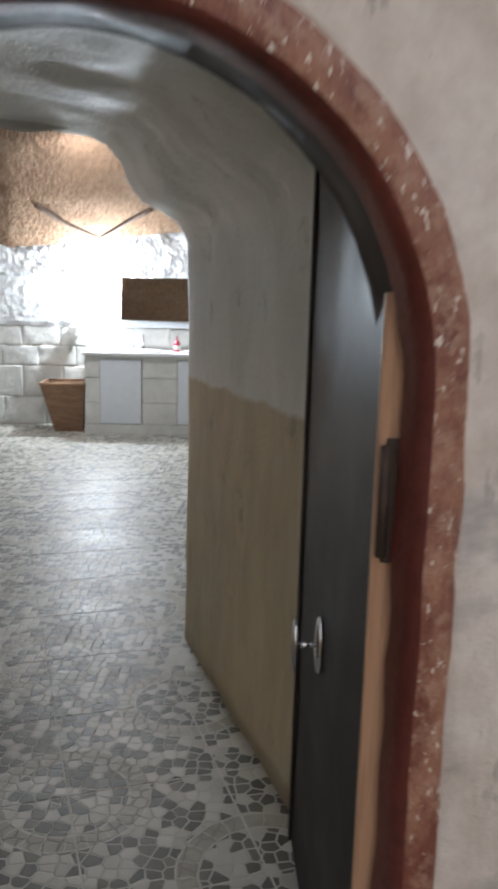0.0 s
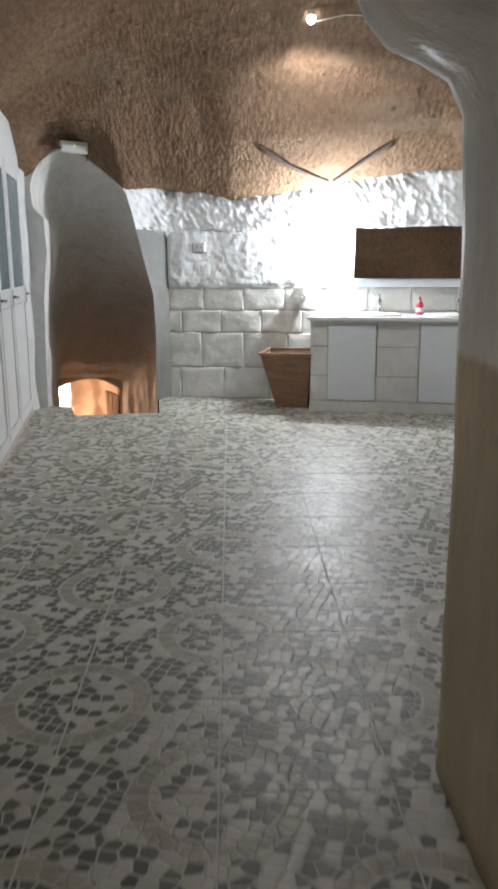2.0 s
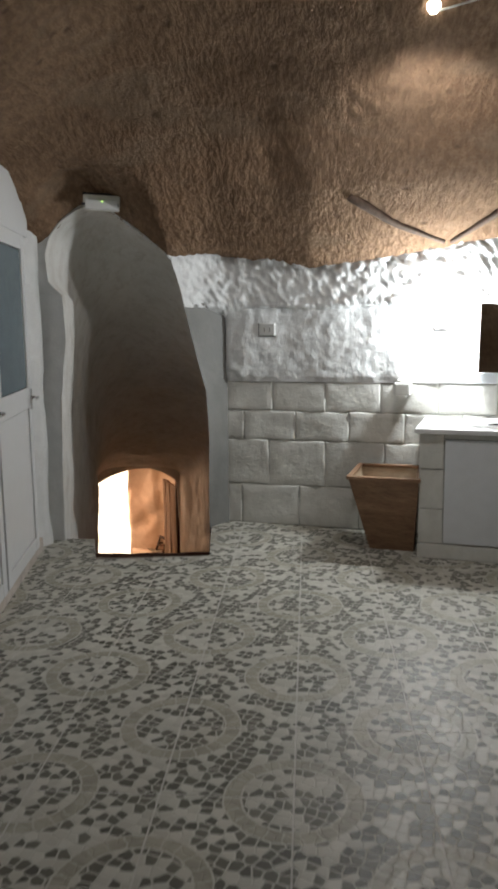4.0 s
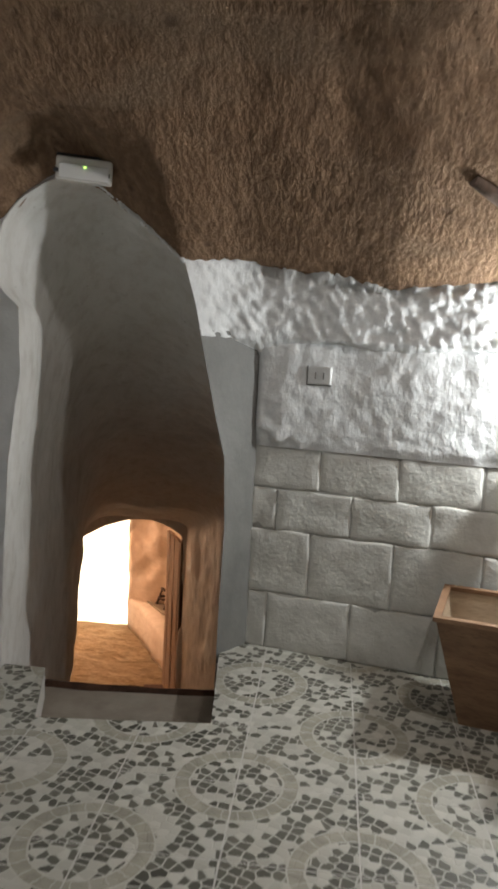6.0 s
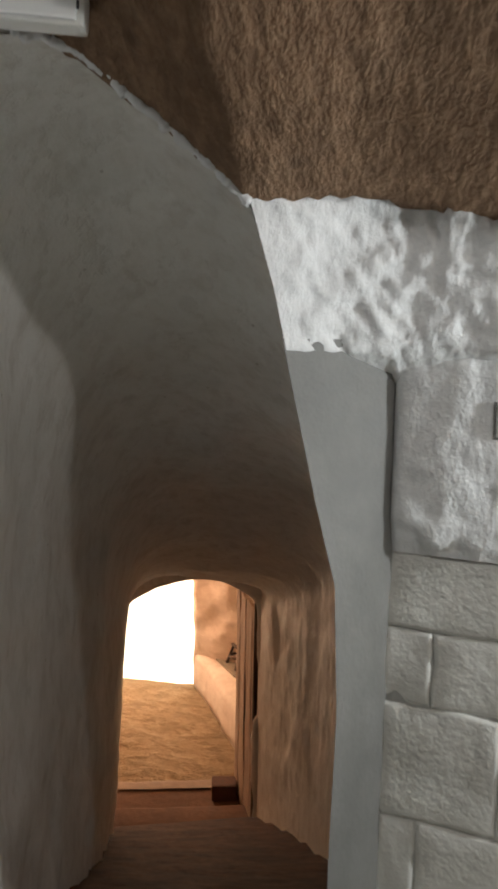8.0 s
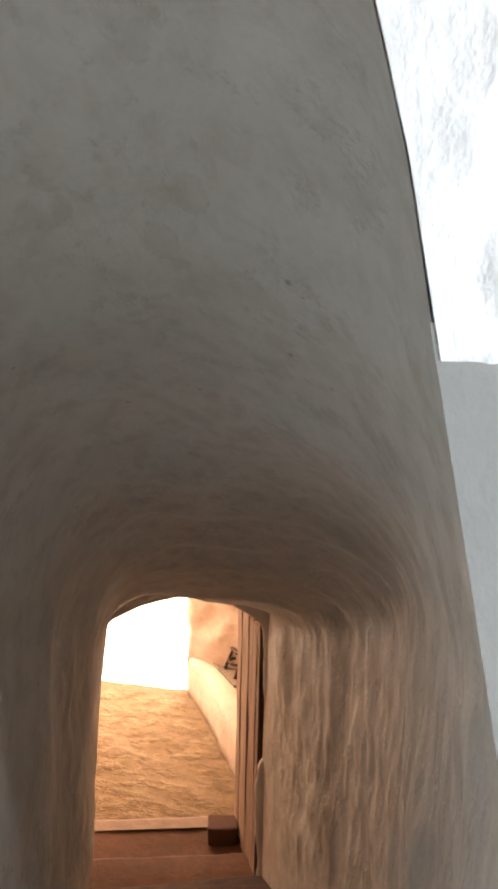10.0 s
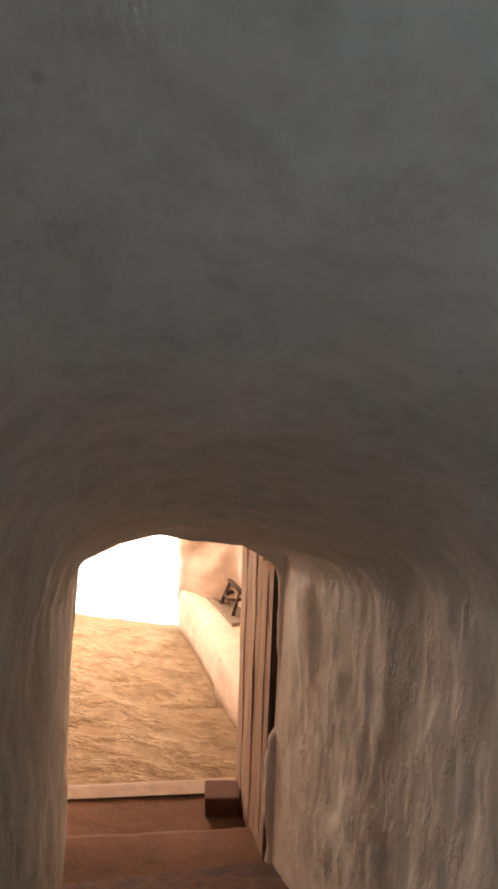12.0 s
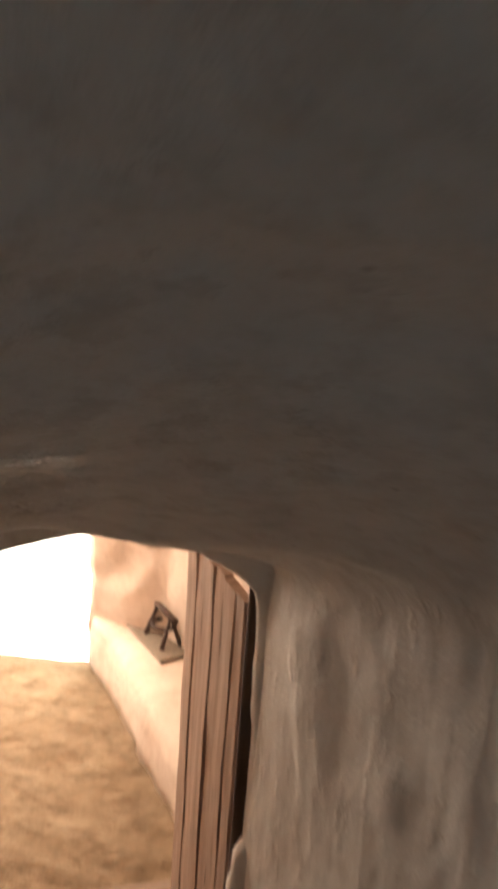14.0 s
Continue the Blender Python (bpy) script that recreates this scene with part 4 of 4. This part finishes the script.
def washstand():
    stand = thing("washstand", WASH, "white plastered block washstand with two cupboard doors", "washstand")
    part("core", boxes(((0.012, 0.0105, 0.0), (2.0, 0.57, 0.82)), bevel=0), JOINT, stand)
    rng = random.Random(2)
    for u0, u1 in ((0.0, 0.155), (0.60, 0.962), (1.412, 2.0)):
        for z0, z1 in ((0.10, 0.325), (0.331, 0.588), (0.594, 0.822)):
            o = rng.uniform(0, 0.006)
            part("block", boxes(((u0, o, z0), (u1, 0.10, z1)), bevel=0.006), BLOCK, stand)
    part("base_course", boxes(((-0.004, -0.006, 0.0), (2.0, 0.2, 0.096)), bevel=0.006), BLOCK, stand)
    part("side", boxes(((-0.003, 0.105, 0.10), (0.10, 0.57, 0.822)), bevel=0.004), BLOCK, stand)
    part("lintel", boxes(((0.158, 0.004, 0.79), (0.597, 0.10, 0.822)), bevel=0.003), BLOCK, stand)
    part("lintel", boxes(((0.965, 0.004, 0.79), (1.409, 0.10, 0.822)), bevel=0.003), BLOCK, stand)
    for u0 in (0.162, 0.972):
        door = part("cupboard_door", boxes(((u0, -0.008, 0.108), (u0 + 0.425, 0.012, 0.786)), bevel=0.004), LAMINATE, stand, "flat white laminate door")
        part("frame_strip", boxes(((u0 + 0.428, -0.004, 0.108), (u0 + 0.436, 0.01, 0.786)), bevel=0.001), CHROME, door)
    return stand


washstand()


def worktop():
    top = thing("worktop", WASH @ Matrix.Translation((0, 0, 0.823)), "thin white worktop on the washstand", "worktop")
    part("slab", boxes(((-0.03, -0.035, 0.0), (2.04, 0.58, 0.032)), bevel=0.006), CERAMIC, top)
    return top


worktop()


def basin(u):
    ob = thing("basin", WASH @ Matrix.Translation((u, 0.27, 0.855)), "oval white ceramic washbasin set in the worktop", "basin", "two washbasins")
    bm = bmesh.new()
    lathe(bm, [(0.0005, -0.0), (0.12, 0.0), (0.20, 0.004), (0.235, 0.012), (0.25, 0.018), (0.262, 0.016), (0.268, 0.0)], 40)
    for v in bm.verts:
        v.co.y *= 0.8
    part("bowl", bm, CERAMIC, ob)
    part("drain", lathe(bmesh.new(), [(0.0005, 0.0), (0.024, 0.0), (0.024, 0.005), (0.0005, 0.006)], 16, (0, 0, 0.001)), CHROME, ob, "chrome drain")
    return ob


def tap(u):
    ob = thing("tap", WASH @ Matrix.Translation((u, 0.50, 0.855)), "chrome mixer tap on the worktop", "tap", "two taps")
    part("body", lathe(bmesh.new(), [(0.028, 0), (0.028, 0.006), (0.021, 0.012), (0.020, 0.10), (0.023, 0.115), (0.020, 0.13), (0.0005, 0.135)], 18), CHROME, ob)
    part("spout", tube(bmesh.new(), [(0, 0, 0.075), (0, -0.07, 0.10), (0, -0.12, 0.098), (0, -0.13, 0.075)], [0.014, 0.012, 0.011, 0.011]), CHROME, ob)
    part("lever", tube(bmesh.new(), [(0, 0.0, 0.13), (0, 0.01, 0.15), (0, -0.07, 0.175)], [0.012, 0.01, 0.007]), CHROME, ob)
    return ob


for u in (0.58, 1.30):
    basin(u - 0.05)
    tap(u)


def soap_bottle():
    ob = thing("soap_bottle", WASH @ Matrix.Translation((0.95, 0.45, 0.855)), "red and clear pump bottle of liquid soap", "soap bottle")
    part("bottle", lathe(bmesh.new(), [(0.034, 0), (0.037, 0.01), (0.037, 0.07), (0.030, 0.10), (0.014, 0.115), (0.014, 0.125), (0.0005, 0.125)], 20), RED_PLASTIC, ob)
    part("label", lathe(bmesh.new(), [(0.0378, 0.02), (0.0378, 0.062)], 20), PLASTIC, ob, "pale paper label")
    part("pump", tube(bmesh.new(), [(0, 0, 0.12), (0, 0, 0.158), (0.0, -0.035, 0.160)], [0.009, 0.007, 0.006]), RED_PLASTIC, ob)


soap_bottle()


def wall_mirror():
    ob = thing("wall_mirror", WASH @ Matrix.Translation((0.33, 0.50, 1.18)) @ pose(0, 0, 0, -9, 0, 0), "wide frameless mirror over the washstand", "mirror")
    part("glass", boxes(((0, 0.0, 0), (1.45, 0.006, 0.48)), bevel=0.001), MIRROR, ob)
    part("backing", boxes(((0.004, 0.007, 0.004), (1.446, 0.016, 0.476)), bevel=0.001), DARK_PLASTIC, ob)
    shelf = part("mirror_shelf", boxes(((0.0, 0.0, 0.0), (1.62, 0.05, 0.07)), bevel=0.004), LAMINATE)
    shelf.matrix_world = WASH @ Matrix.Translation((0.32, 0.525, 1.105))
    tagged(shelf, "narrow white ledge under the mirror", "shelf")


wall_mirror()


def vanity_lamp():
    ob = thing("wall_lamp", Matrix.Translation((2.76, 6.43, 1.58)) @ Matrix.Rotation(-0.245, 4, "Z"), "glaring white lamp on the wall beside the mirror", "lamp")
    part("base", boxes(((-0.06, -0.02, -0.10), (0.06, 0.05, 0.10)), bevel=0.008), PLASTIC, ob)
    part("tube_light", tube(bmesh.new(), [(0, -0.05, -0.08), (0, -0.05, 0.08)], 0.02), LED, ob, "lit white lamp tube")


vanity_lamp()


def shadow_bars():
    """Dark tapered bars on the rock, standing in for two shadows above the lamp."""
    for a, c in (((2.73, 6.33), (2.08, 5.93)), ((2.78, 6.33), (3.22, 5.83))):
        pts, radii = [], []
        for i in range(9):
            t = i / 8
            x, y = a[0] + (c[0] - a[0]) * t, a[1] + (c[1] - a[1]) * t
            pts.append((x, y, ceiling_z(x, y) + bumpy((x, y, ceiling_z(x, y)), 0.9, 0.022) - 0.008))
            radii.append(0.014 + 0.020 * t if t < 0.95 else 0.024)
        ob = part("pole", tube(bmesh.new(), pts, radii), POST_AND_SHADOW)
        tagged(ob, "dark tapered bar standing in for a shadow on the rock ceiling", "pole", "two poles above the lamp")


shadow_bars()


def dispenser():
    ob = thing("dispenser", Matrix.Translation((2.50, 6.47, 1.00)) @ Matrix.Rotation(-0.22, 4, "Z"), "small white box fixed to the wall by the washstand", "dispenser")
    part("case", boxes(((-0.055, -0.125, 0.02), (0.055, 0.05, 0.11)), bevel=0.015), PLASTIC, ob)
    part("lid", lathe(bmesh.new(), [(0.045, 0), (0.045, 0.012), (0.03, 0.02), (0.0005, 0.022)], 18, (0, -0.06, 0.11)), PLASTIC, ob)
    part("spout", boxes(((-0.025, -0.10, 0.0), (0.025, -0.03, 0.02)), bevel=0.004), PLASTIC, ob)


dispenser()


def trough():
    """Tapered wooden trough, open on top."""
    ob = thing("wooden_trough", Matrix.Identity(4), "brown wooden trough with slanting sides beside the washstand", "trough")
    top = [Vector(p) for p in ((2.09, 5.985, 0.51), (2.535, 5.875, 0.51), (2.62, 6.37, 0.51), (2.20, 6.46, 0.51))]
    low = [Vector(p) for p in ((2.245, 6.10, 0.0), (2.53, 6.03, 0.0), (2.58, 6.30, 0.0), (2.28, 6.36, 0.0))]
    mid = sum(top, Vector()) / 4
    for i in range(4):
        j = (i + 1) % 4
        bm = bmesh.new()
        quad = [top[i], top[j], low[j], low[i]]
        mids = [p + (Vector((mid.x, mid.y, p.z)) - p).normalized() * 0.022 for p in quad]
        a, b = [bm.verts.new(p) for p in quad], [bm.verts.new(p) for p in mids]
        bm.faces.new(a)
        f = bm.faces.new(b[::-1])
        f.material_index = 1
        for k in range(4):
            bm.faces.new((a[k], b[k], b[(k + 1) % 4], a[(k + 1) % 4]))
        bmesh.ops.recalc_face_normals(bm, faces=bm.faces)
        part("side_board", bm, [TROUGH_WOOD, TROUGH_INSIDE], ob)
        rail = bmesh.new()
        out = [p + (p - mid).normalized() * 0.018 for p in (top[i], top[j])]
        inn = [p - (p - mid).normalized() * 0.03 for p in (top[i], top[j])]
        vs = [rail.verts.new(p + Vector((0, 0, dz))) for dz in (-0.004, 0.016) for p in (out[0], out[1], inn[1], inn[0])]
        for q in ((3, 2, 1, 0), (4, 5, 6, 7), (0, 1, 5, 4), (1, 2, 6, 5), (2, 3, 7, 6), (3, 0, 4, 7)):
            rail.faces.new([vs[k] for k in q])
        part("rim_board", rail, TROUGH_WOOD, ob)
    floor_bm = bmesh.new()
    floor_bm.faces.new([floor_bm.verts.new(p + Vector((0, 0, 0.03))) for p in low])
    thick(part("bottom_board", floor_bm, TROUGH_INSIDE, ob), 0.02)


trough()

# ---- wardrobe along the west wall ----
WARD = Matrix.Translation((cabinet_x(2.2), 2.2, 0)) @ Matrix.Rotation(math.atan2(0.99, -0.1425), 4, "Z")


def wardrobe():
    """Local x runs along the wall, the doors face local -y."""
    k = 1.0103
    ob = thing("wardrobe", WARD, "white metal wardrobe with frosted glass in its doors", "wardrobe")
    length = (6.0 - 2.2) * k
    part("carcass", boxes(((0, 0.02, 0.0), (length, 0.20, 2.42)), bevel=0.004), ALUMINIUM, ob)
    part("plinth", boxes(((0, -0.004, 0.0), (length, 0.02, 0.085)), bevel=0.003), PALE_PLASTER, ob, "cream plinth")
    part("cornice", boxes(((0, -0.012, 2.10), (length, 0.02, 2.44)), bevel=0.005), ALUMINIUM, ob)
    for y0, y1 in ((2.28, 2.95), (2.98, 3.50), (3.53, 4.16), (4.19, 4.86), (4.90, 5.76)):
        a, b = (y0 - 2.2) * k, (y1 - 2.2) * k
        door = part("door", boxes(((a, -0.03, 0.09), (a + 0.085, 0.018, 2.09)), ((b - 0.085, -0.03, 0.09), (b, 0.018, 2.09)), ((a + 0.08, -0.028, 1.02), (b - 0.08, 0.018, 1.15)), ((a + 0.08, -0.028, 2.0), (b - 0.08, 0.018, 2.09)), ((a + 0.08, -0.028, 0.09), (b - 0.08, 0.018, 0.17)), bevel=0.004), ALUMINIUM, ob)
        part("gasket", boxes(((a + 0.085, -0.018, 0.165), (b - 0.085, 0.0, 1.025)), ((a + 0.085, -0.018, 1.145), (b - 0.085, 0.0, 2.005)), ((b + 0.002, -0.012, 0.1), (b + 0.012, 0.0, 2.08)), bevel=0), GASKET, door)
        part("lower_panel", boxes(((a + 0.095, -0.022, 0.175), (b - 0.095, -0.004, 1.015)), bevel=0.002), ALUMINIUM, door)
        part("glass_pane", boxes(((a + 0.097, -0.022, 1.157), (b - 0.097, -0.006, 1.993)), bevel=0.001), PANE, door, "frosted blue-grey pane")
        rose = part("handle", boxes(((b - 0.055, -0.04, 1.01), (b - 0.028, -0.028, 1.14)), bevel=0.004), CHROME, door, "chrome lever handle")
        part("lever", tube(bmesh.new(), [(b - 0.042, -0.035, 1.085), (b - 0.042, -0.075, 1.085), (b - 0.15, -0.078, 1.085)], [0.010, 0.010, 0.008]), CHROME, rose)


wardrobe()

# ---- small things on walls and ceiling ----


def emergency_light():
    ob = thing("emergency_light", pose(0.462, 6.15, 2.325, 4, 3, 14) @ Matrix.Scale(0.82, 4), "white emergency light box fixed above the stair mouth", "emergency light")
    part("case", boxes(((-0.145, -0.05, -0.055), (0.145, 0.05, 0.065)), bevel=0.012), PLASTIC, ob)
    part("diffuser", boxes(((-0.13, -0.058, -0.045), (0.13, -0.048, 0.03)), bevel=0.008), CERAMIC, ob, "translucent white cover")
    # Dark strip that draws the shadow above the case.
    part("mount_shade", boxes(((-0.15, 0.0, 0.06), (0.14, 0.04, 0.085)), bevel=0.004), DARK_PLASTIC, ob)
    part("clip", boxes(((-0.155, -0.055, -0.02), (-0.12, -0.049, 0.0)), bevel=0.002), DARK_PLASTIC, ob)
    part("clip", boxes(((0.10, -0.055, -0.02), (0.135, -0.049, 0.0)), bevel=0.002), DARK_PLASTIC, ob)
    part("indicator", boxes(((0.0, -0.066, 0.012), (0.012, -0.061, 0.022)), bevel=0.001), GREEN, ob, "green indicator light")


emergency_light()


def wall_socket():
    ob = thing("wall_box", Matrix.Translation((1.522, 6.707, 1.482)) @ Matrix.Rotation(-0.27, 4, "Z"), "whitewashed square junction box in the rock wall", "junction box")
    part("cover", boxes(((-0.058, -0.010, -0.044), (0.062, 0.03, 0.044)), bevel=0.006), WHITE_WALL, ob)
    for u in (-0.02, 0.022):
        part("slot", boxes(((u, -0.0125, -0.018), (u + 0.007, -0.0095, 0.016)), bevel=0.001), SHADED_GREY, ob)
    part("frame", boxes(((-0.066, -0.004, -0.046), (-0.060, 0.03, 0.046)), ((-0.066, -0.004, -0.052), (0.066, 0.03, -0.046)), bevel=0.002), SHADED_GREY, ob)


wall_socket()


def ceiling_bulb():
    z = ceiling_z(2.42, 4.89)
    ob = thing("ceiling_bulb", Matrix.Translation((2.42, 4.89, 3.04)), "lit white bulb hanging from the rock ceiling", "bulb")
    part("bulb", lathe(bmesh.new(), [(0.0005, -0.065), (0.018, -0.06), (0.03, -0.04), (0.033, -0.02), (0.026, 0.005), (0.016, 0.03), (0.014, 0.04)], 20), BULB, ob, "lit white glass")
    part("holder", lathe(bmesh.new(), [(0.018, 0.035), (0.02, 0.05), (0.02, 0.09), (0.008, 0.10)], 16), PLASTIC, ob)
    part("cord", tube(bmesh.new(), [(0, 0, 0.095), (0, 0, max(0.12, z - 3.04 + 0.1))], 0.004, 6), PLASTIC, ob)
    run = [(2.44 + 0.1 * i, 4.88 - 0.03 * i) for i in range(18)]
    wire = part("wire", tube(bmesh.new(), [(x, y, min(ceiling_z(x, y) - 0.03, 3.09 - 0.06 * math.sin(i * 0.3) - 0.012 * i)) for i, (x, y) in enumerate(run)], 0.005, 6), PLASTIC)
    tagged(wire, "thin white cable along the rock ceiling", "cable")


ceiling_bulb()

# ---- wall blocks and floor tiles ----
backing = []
for x in np.arange(1.2, 4.75, 0.05):
    backing.append([(x, wall_y(x) - 0.0005, z) for z in (-0.1, 0.3, 0.7, 1.10)])
backing_wall = thick(setting("wall_blocks", sheet(backing), JOINT, "pale plaster blocks with drawn dark joints", "wall"), 0.1, 1.0)


def wall_block(x0, x1, z0, z1, seed):
    """A soft-edged plaster block that follows the wall."""
    g, lip = 0.002, 0.013
    wide, tall = x1 - x0 - 2 * g, z1 - z0 - 2 * g
    us = [0.0, lip / wide] + [i / 7 for i in range(1, 7)] + [1 - lip / wide, 1.0]
    vs = [0.0, lip / tall] + [i / 5 for i in range(1, 5)] + [1 - lip / tall, 1.0]
    rows = []
    for i, u in enumerate(us):
        row = []
        for j, v in enumerate(vs):
            x, z = x0 + g + wide * u, z0 + g + tall * v
            edge = i in (0, len(us) - 1) or j in (0, len(vs) - 1)
            y = wall_y(x) - 0.008 + (0.0035 if edge else 0.0) + bumpy((x, seed * 3.0, z), 0.12, 0.010)
            row.append((x + bumpy((z, 1.0, seed), 0.12, 0.006), y, z + bumpy((x, 2.0, z1), 0.15, 0.009)))
        row = [(row[0][0], row[0][1] + 0.03, row[0][2])] + row + [(row[-1][0], row[-1][1] + 0.03, row[-1][2])]
        rows.append(row)
    rows = [[(p[0], p[1] + 0.03, p[2]) for p in rows[0]]] + rows + [[(p[0], p[1] + 0.03, p[2]) for p in rows[-1]]]
    return sheet(rows)


seed = 0
for z0, z1, start, pitch in ((0.0, 0.31, 1.315, 0.443), (0.31, 0.655, 1.527, 0.425), (0.655, 0.875, 1.338, 0.393), (0.875, 1.098, 1.558, 0.394)):
    joints = [1.2] + [start + pitch * i for i in range(9) if start + pitch * i < 4.7]
    for x0, x1 in zip(joints, joints[1:]):
        seed += 1
        part("block", wall_block(x0, x1, z0, z1, seed), BLOCK, backing_wall)

WELLS = [[(0.42, 5.78), (1.167, 5.88), (1.085, 6.70), (0.28, 6.28)], [(-0.3, 6.27), (0.28, 6.27), (1.085, 6.66), (1.085, 7.5), (-0.3, 7.5)]]


def clip(poly, a, b, keep_left):
    """The part of a polygon on one side of the line from a to b."""
    def side(p):
        d = (b[0] - a[0]) * (p[1] - a[1]) - (b[1] - a[1]) * (p[0] - a[0])
        return d if keep_left else -d
    out = []
    for i, p in enumerate(poly):
        q = poly[(i + 1) % len(poly)]
        sp, sq = side(p), side(q)
        if sp >= 0:
            out.append(p)
        if sp * sq < 0:
            t = sp / (sp - sq)
            out.append((p[0] + (q[0] - p[0]) * t, p[1] + (q[1] - p[1]) * t))
    return out


def outside(poly, hole):
    """Cut a convex hole out of a convex polygon."""
    pieces, rest = [], poly
    for i, a in enumerate(hole):
        if len(rest) < 3:
            break
        cut = clip(rest, a, hole[(i + 1) % len(hole)], False)
        if len(cut) > 2:
            pieces.append(cut)
        rest = clip(rest, a, hole[(i + 1) % len(hole)], True)
    return (pieces, True) if len(rest) > 2 else ([poly], False)


def outside_well(poly):
    """Cut the stair well out of a tile."""
    pieces, cut = outside(poly, WELLS[0])
    second = [outside(p, WELLS[1]) for p in pieces]
    return [p for found, _ in second for p in found], cut or any(c for _, c in second)


def slab(polys, z0, z1, chamfer=0.0):
    bm = bmesh.new()
    for poly in polys:
        cx, cy = sum(p[0] for p in poly) / len(poly), sum(p[1] for p in poly) / len(poly)
        low_ring = [bm.verts.new((x, y, z0)) for x, y in poly]
        side_ring = [bm.verts.new((x, y, z1 - chamfer)) for x, y in poly]
        top_ring = [bm.verts.new((x - math.copysign(min(chamfer, abs(x - cx)), x - cx), y - math.copysign(min(chamfer, abs(y - cy)), y - cy), z1)) for x, y in poly] if chamfer else side_ring
        n = len(poly)
        for i in range(n):
            bm.faces.new((low_ring[i], low_ring[(i + 1) % n], side_ring[(i + 1) % n], side_ring[i]))
            if chamfer:
                bm.faces.new((side_ring[i], side_ring[(i + 1) % n], top_ring[(i + 1) % n], top_ring[i]))
        bm.faces.new(top_ring)
        bm.faces.new(low_ring[::-1])
    return bm


def square(i, j, gap):
    x, y = TX + TILE * i, TY + TILE * j
    return [(x + gap, y + gap), (x + TILE - gap, y + gap), (x + TILE - gap, y + TILE - gap), (x + gap, y + TILE - gap)]


cells = [(i, j) for i in range(-4, 8) for j in range(-16, 4)]
cells = [(i, j) for i, j in cells if j >= -11 or 0.7 < TX + TILE * (i + 0.5) < 2.6]
base = []
for c in cells:
    pieces, cut = outside_well(square(*c, 0.0))
    base += pieces if cut else [square(*c, 0.0)]
floor = setting("floor", slab(base, -0.16, -0.001), GROUT, "patterned stone-mosaic floor tiles, pale and grey", "floor")
whole = bpy.data.meshes.new("tile")
tile_bm = slab([square(0, 0, 0.003)], -0.0118, 0.0, 0.0005)
bmesh.ops.translate(tile_bm, verts=tile_bm.verts, vec=(-TX, -TY, 0))
tile_bm.to_mesh(whole)
tile_bm.free()
whole.materials.append(MOSAIC)
for c in cells:
    pieces, cut = outside_well(square(*c, 0.003))
    if cut:
        if pieces:
            part("tile", slab(pieces, -0.012, 0.0, 0.0), MOSAIC, floor)
    else:
        ob = new("tile", whole)
        ob.location = (TX + TILE * c[0], TY + TILE * c[1], 0)
        ob.parent = floor
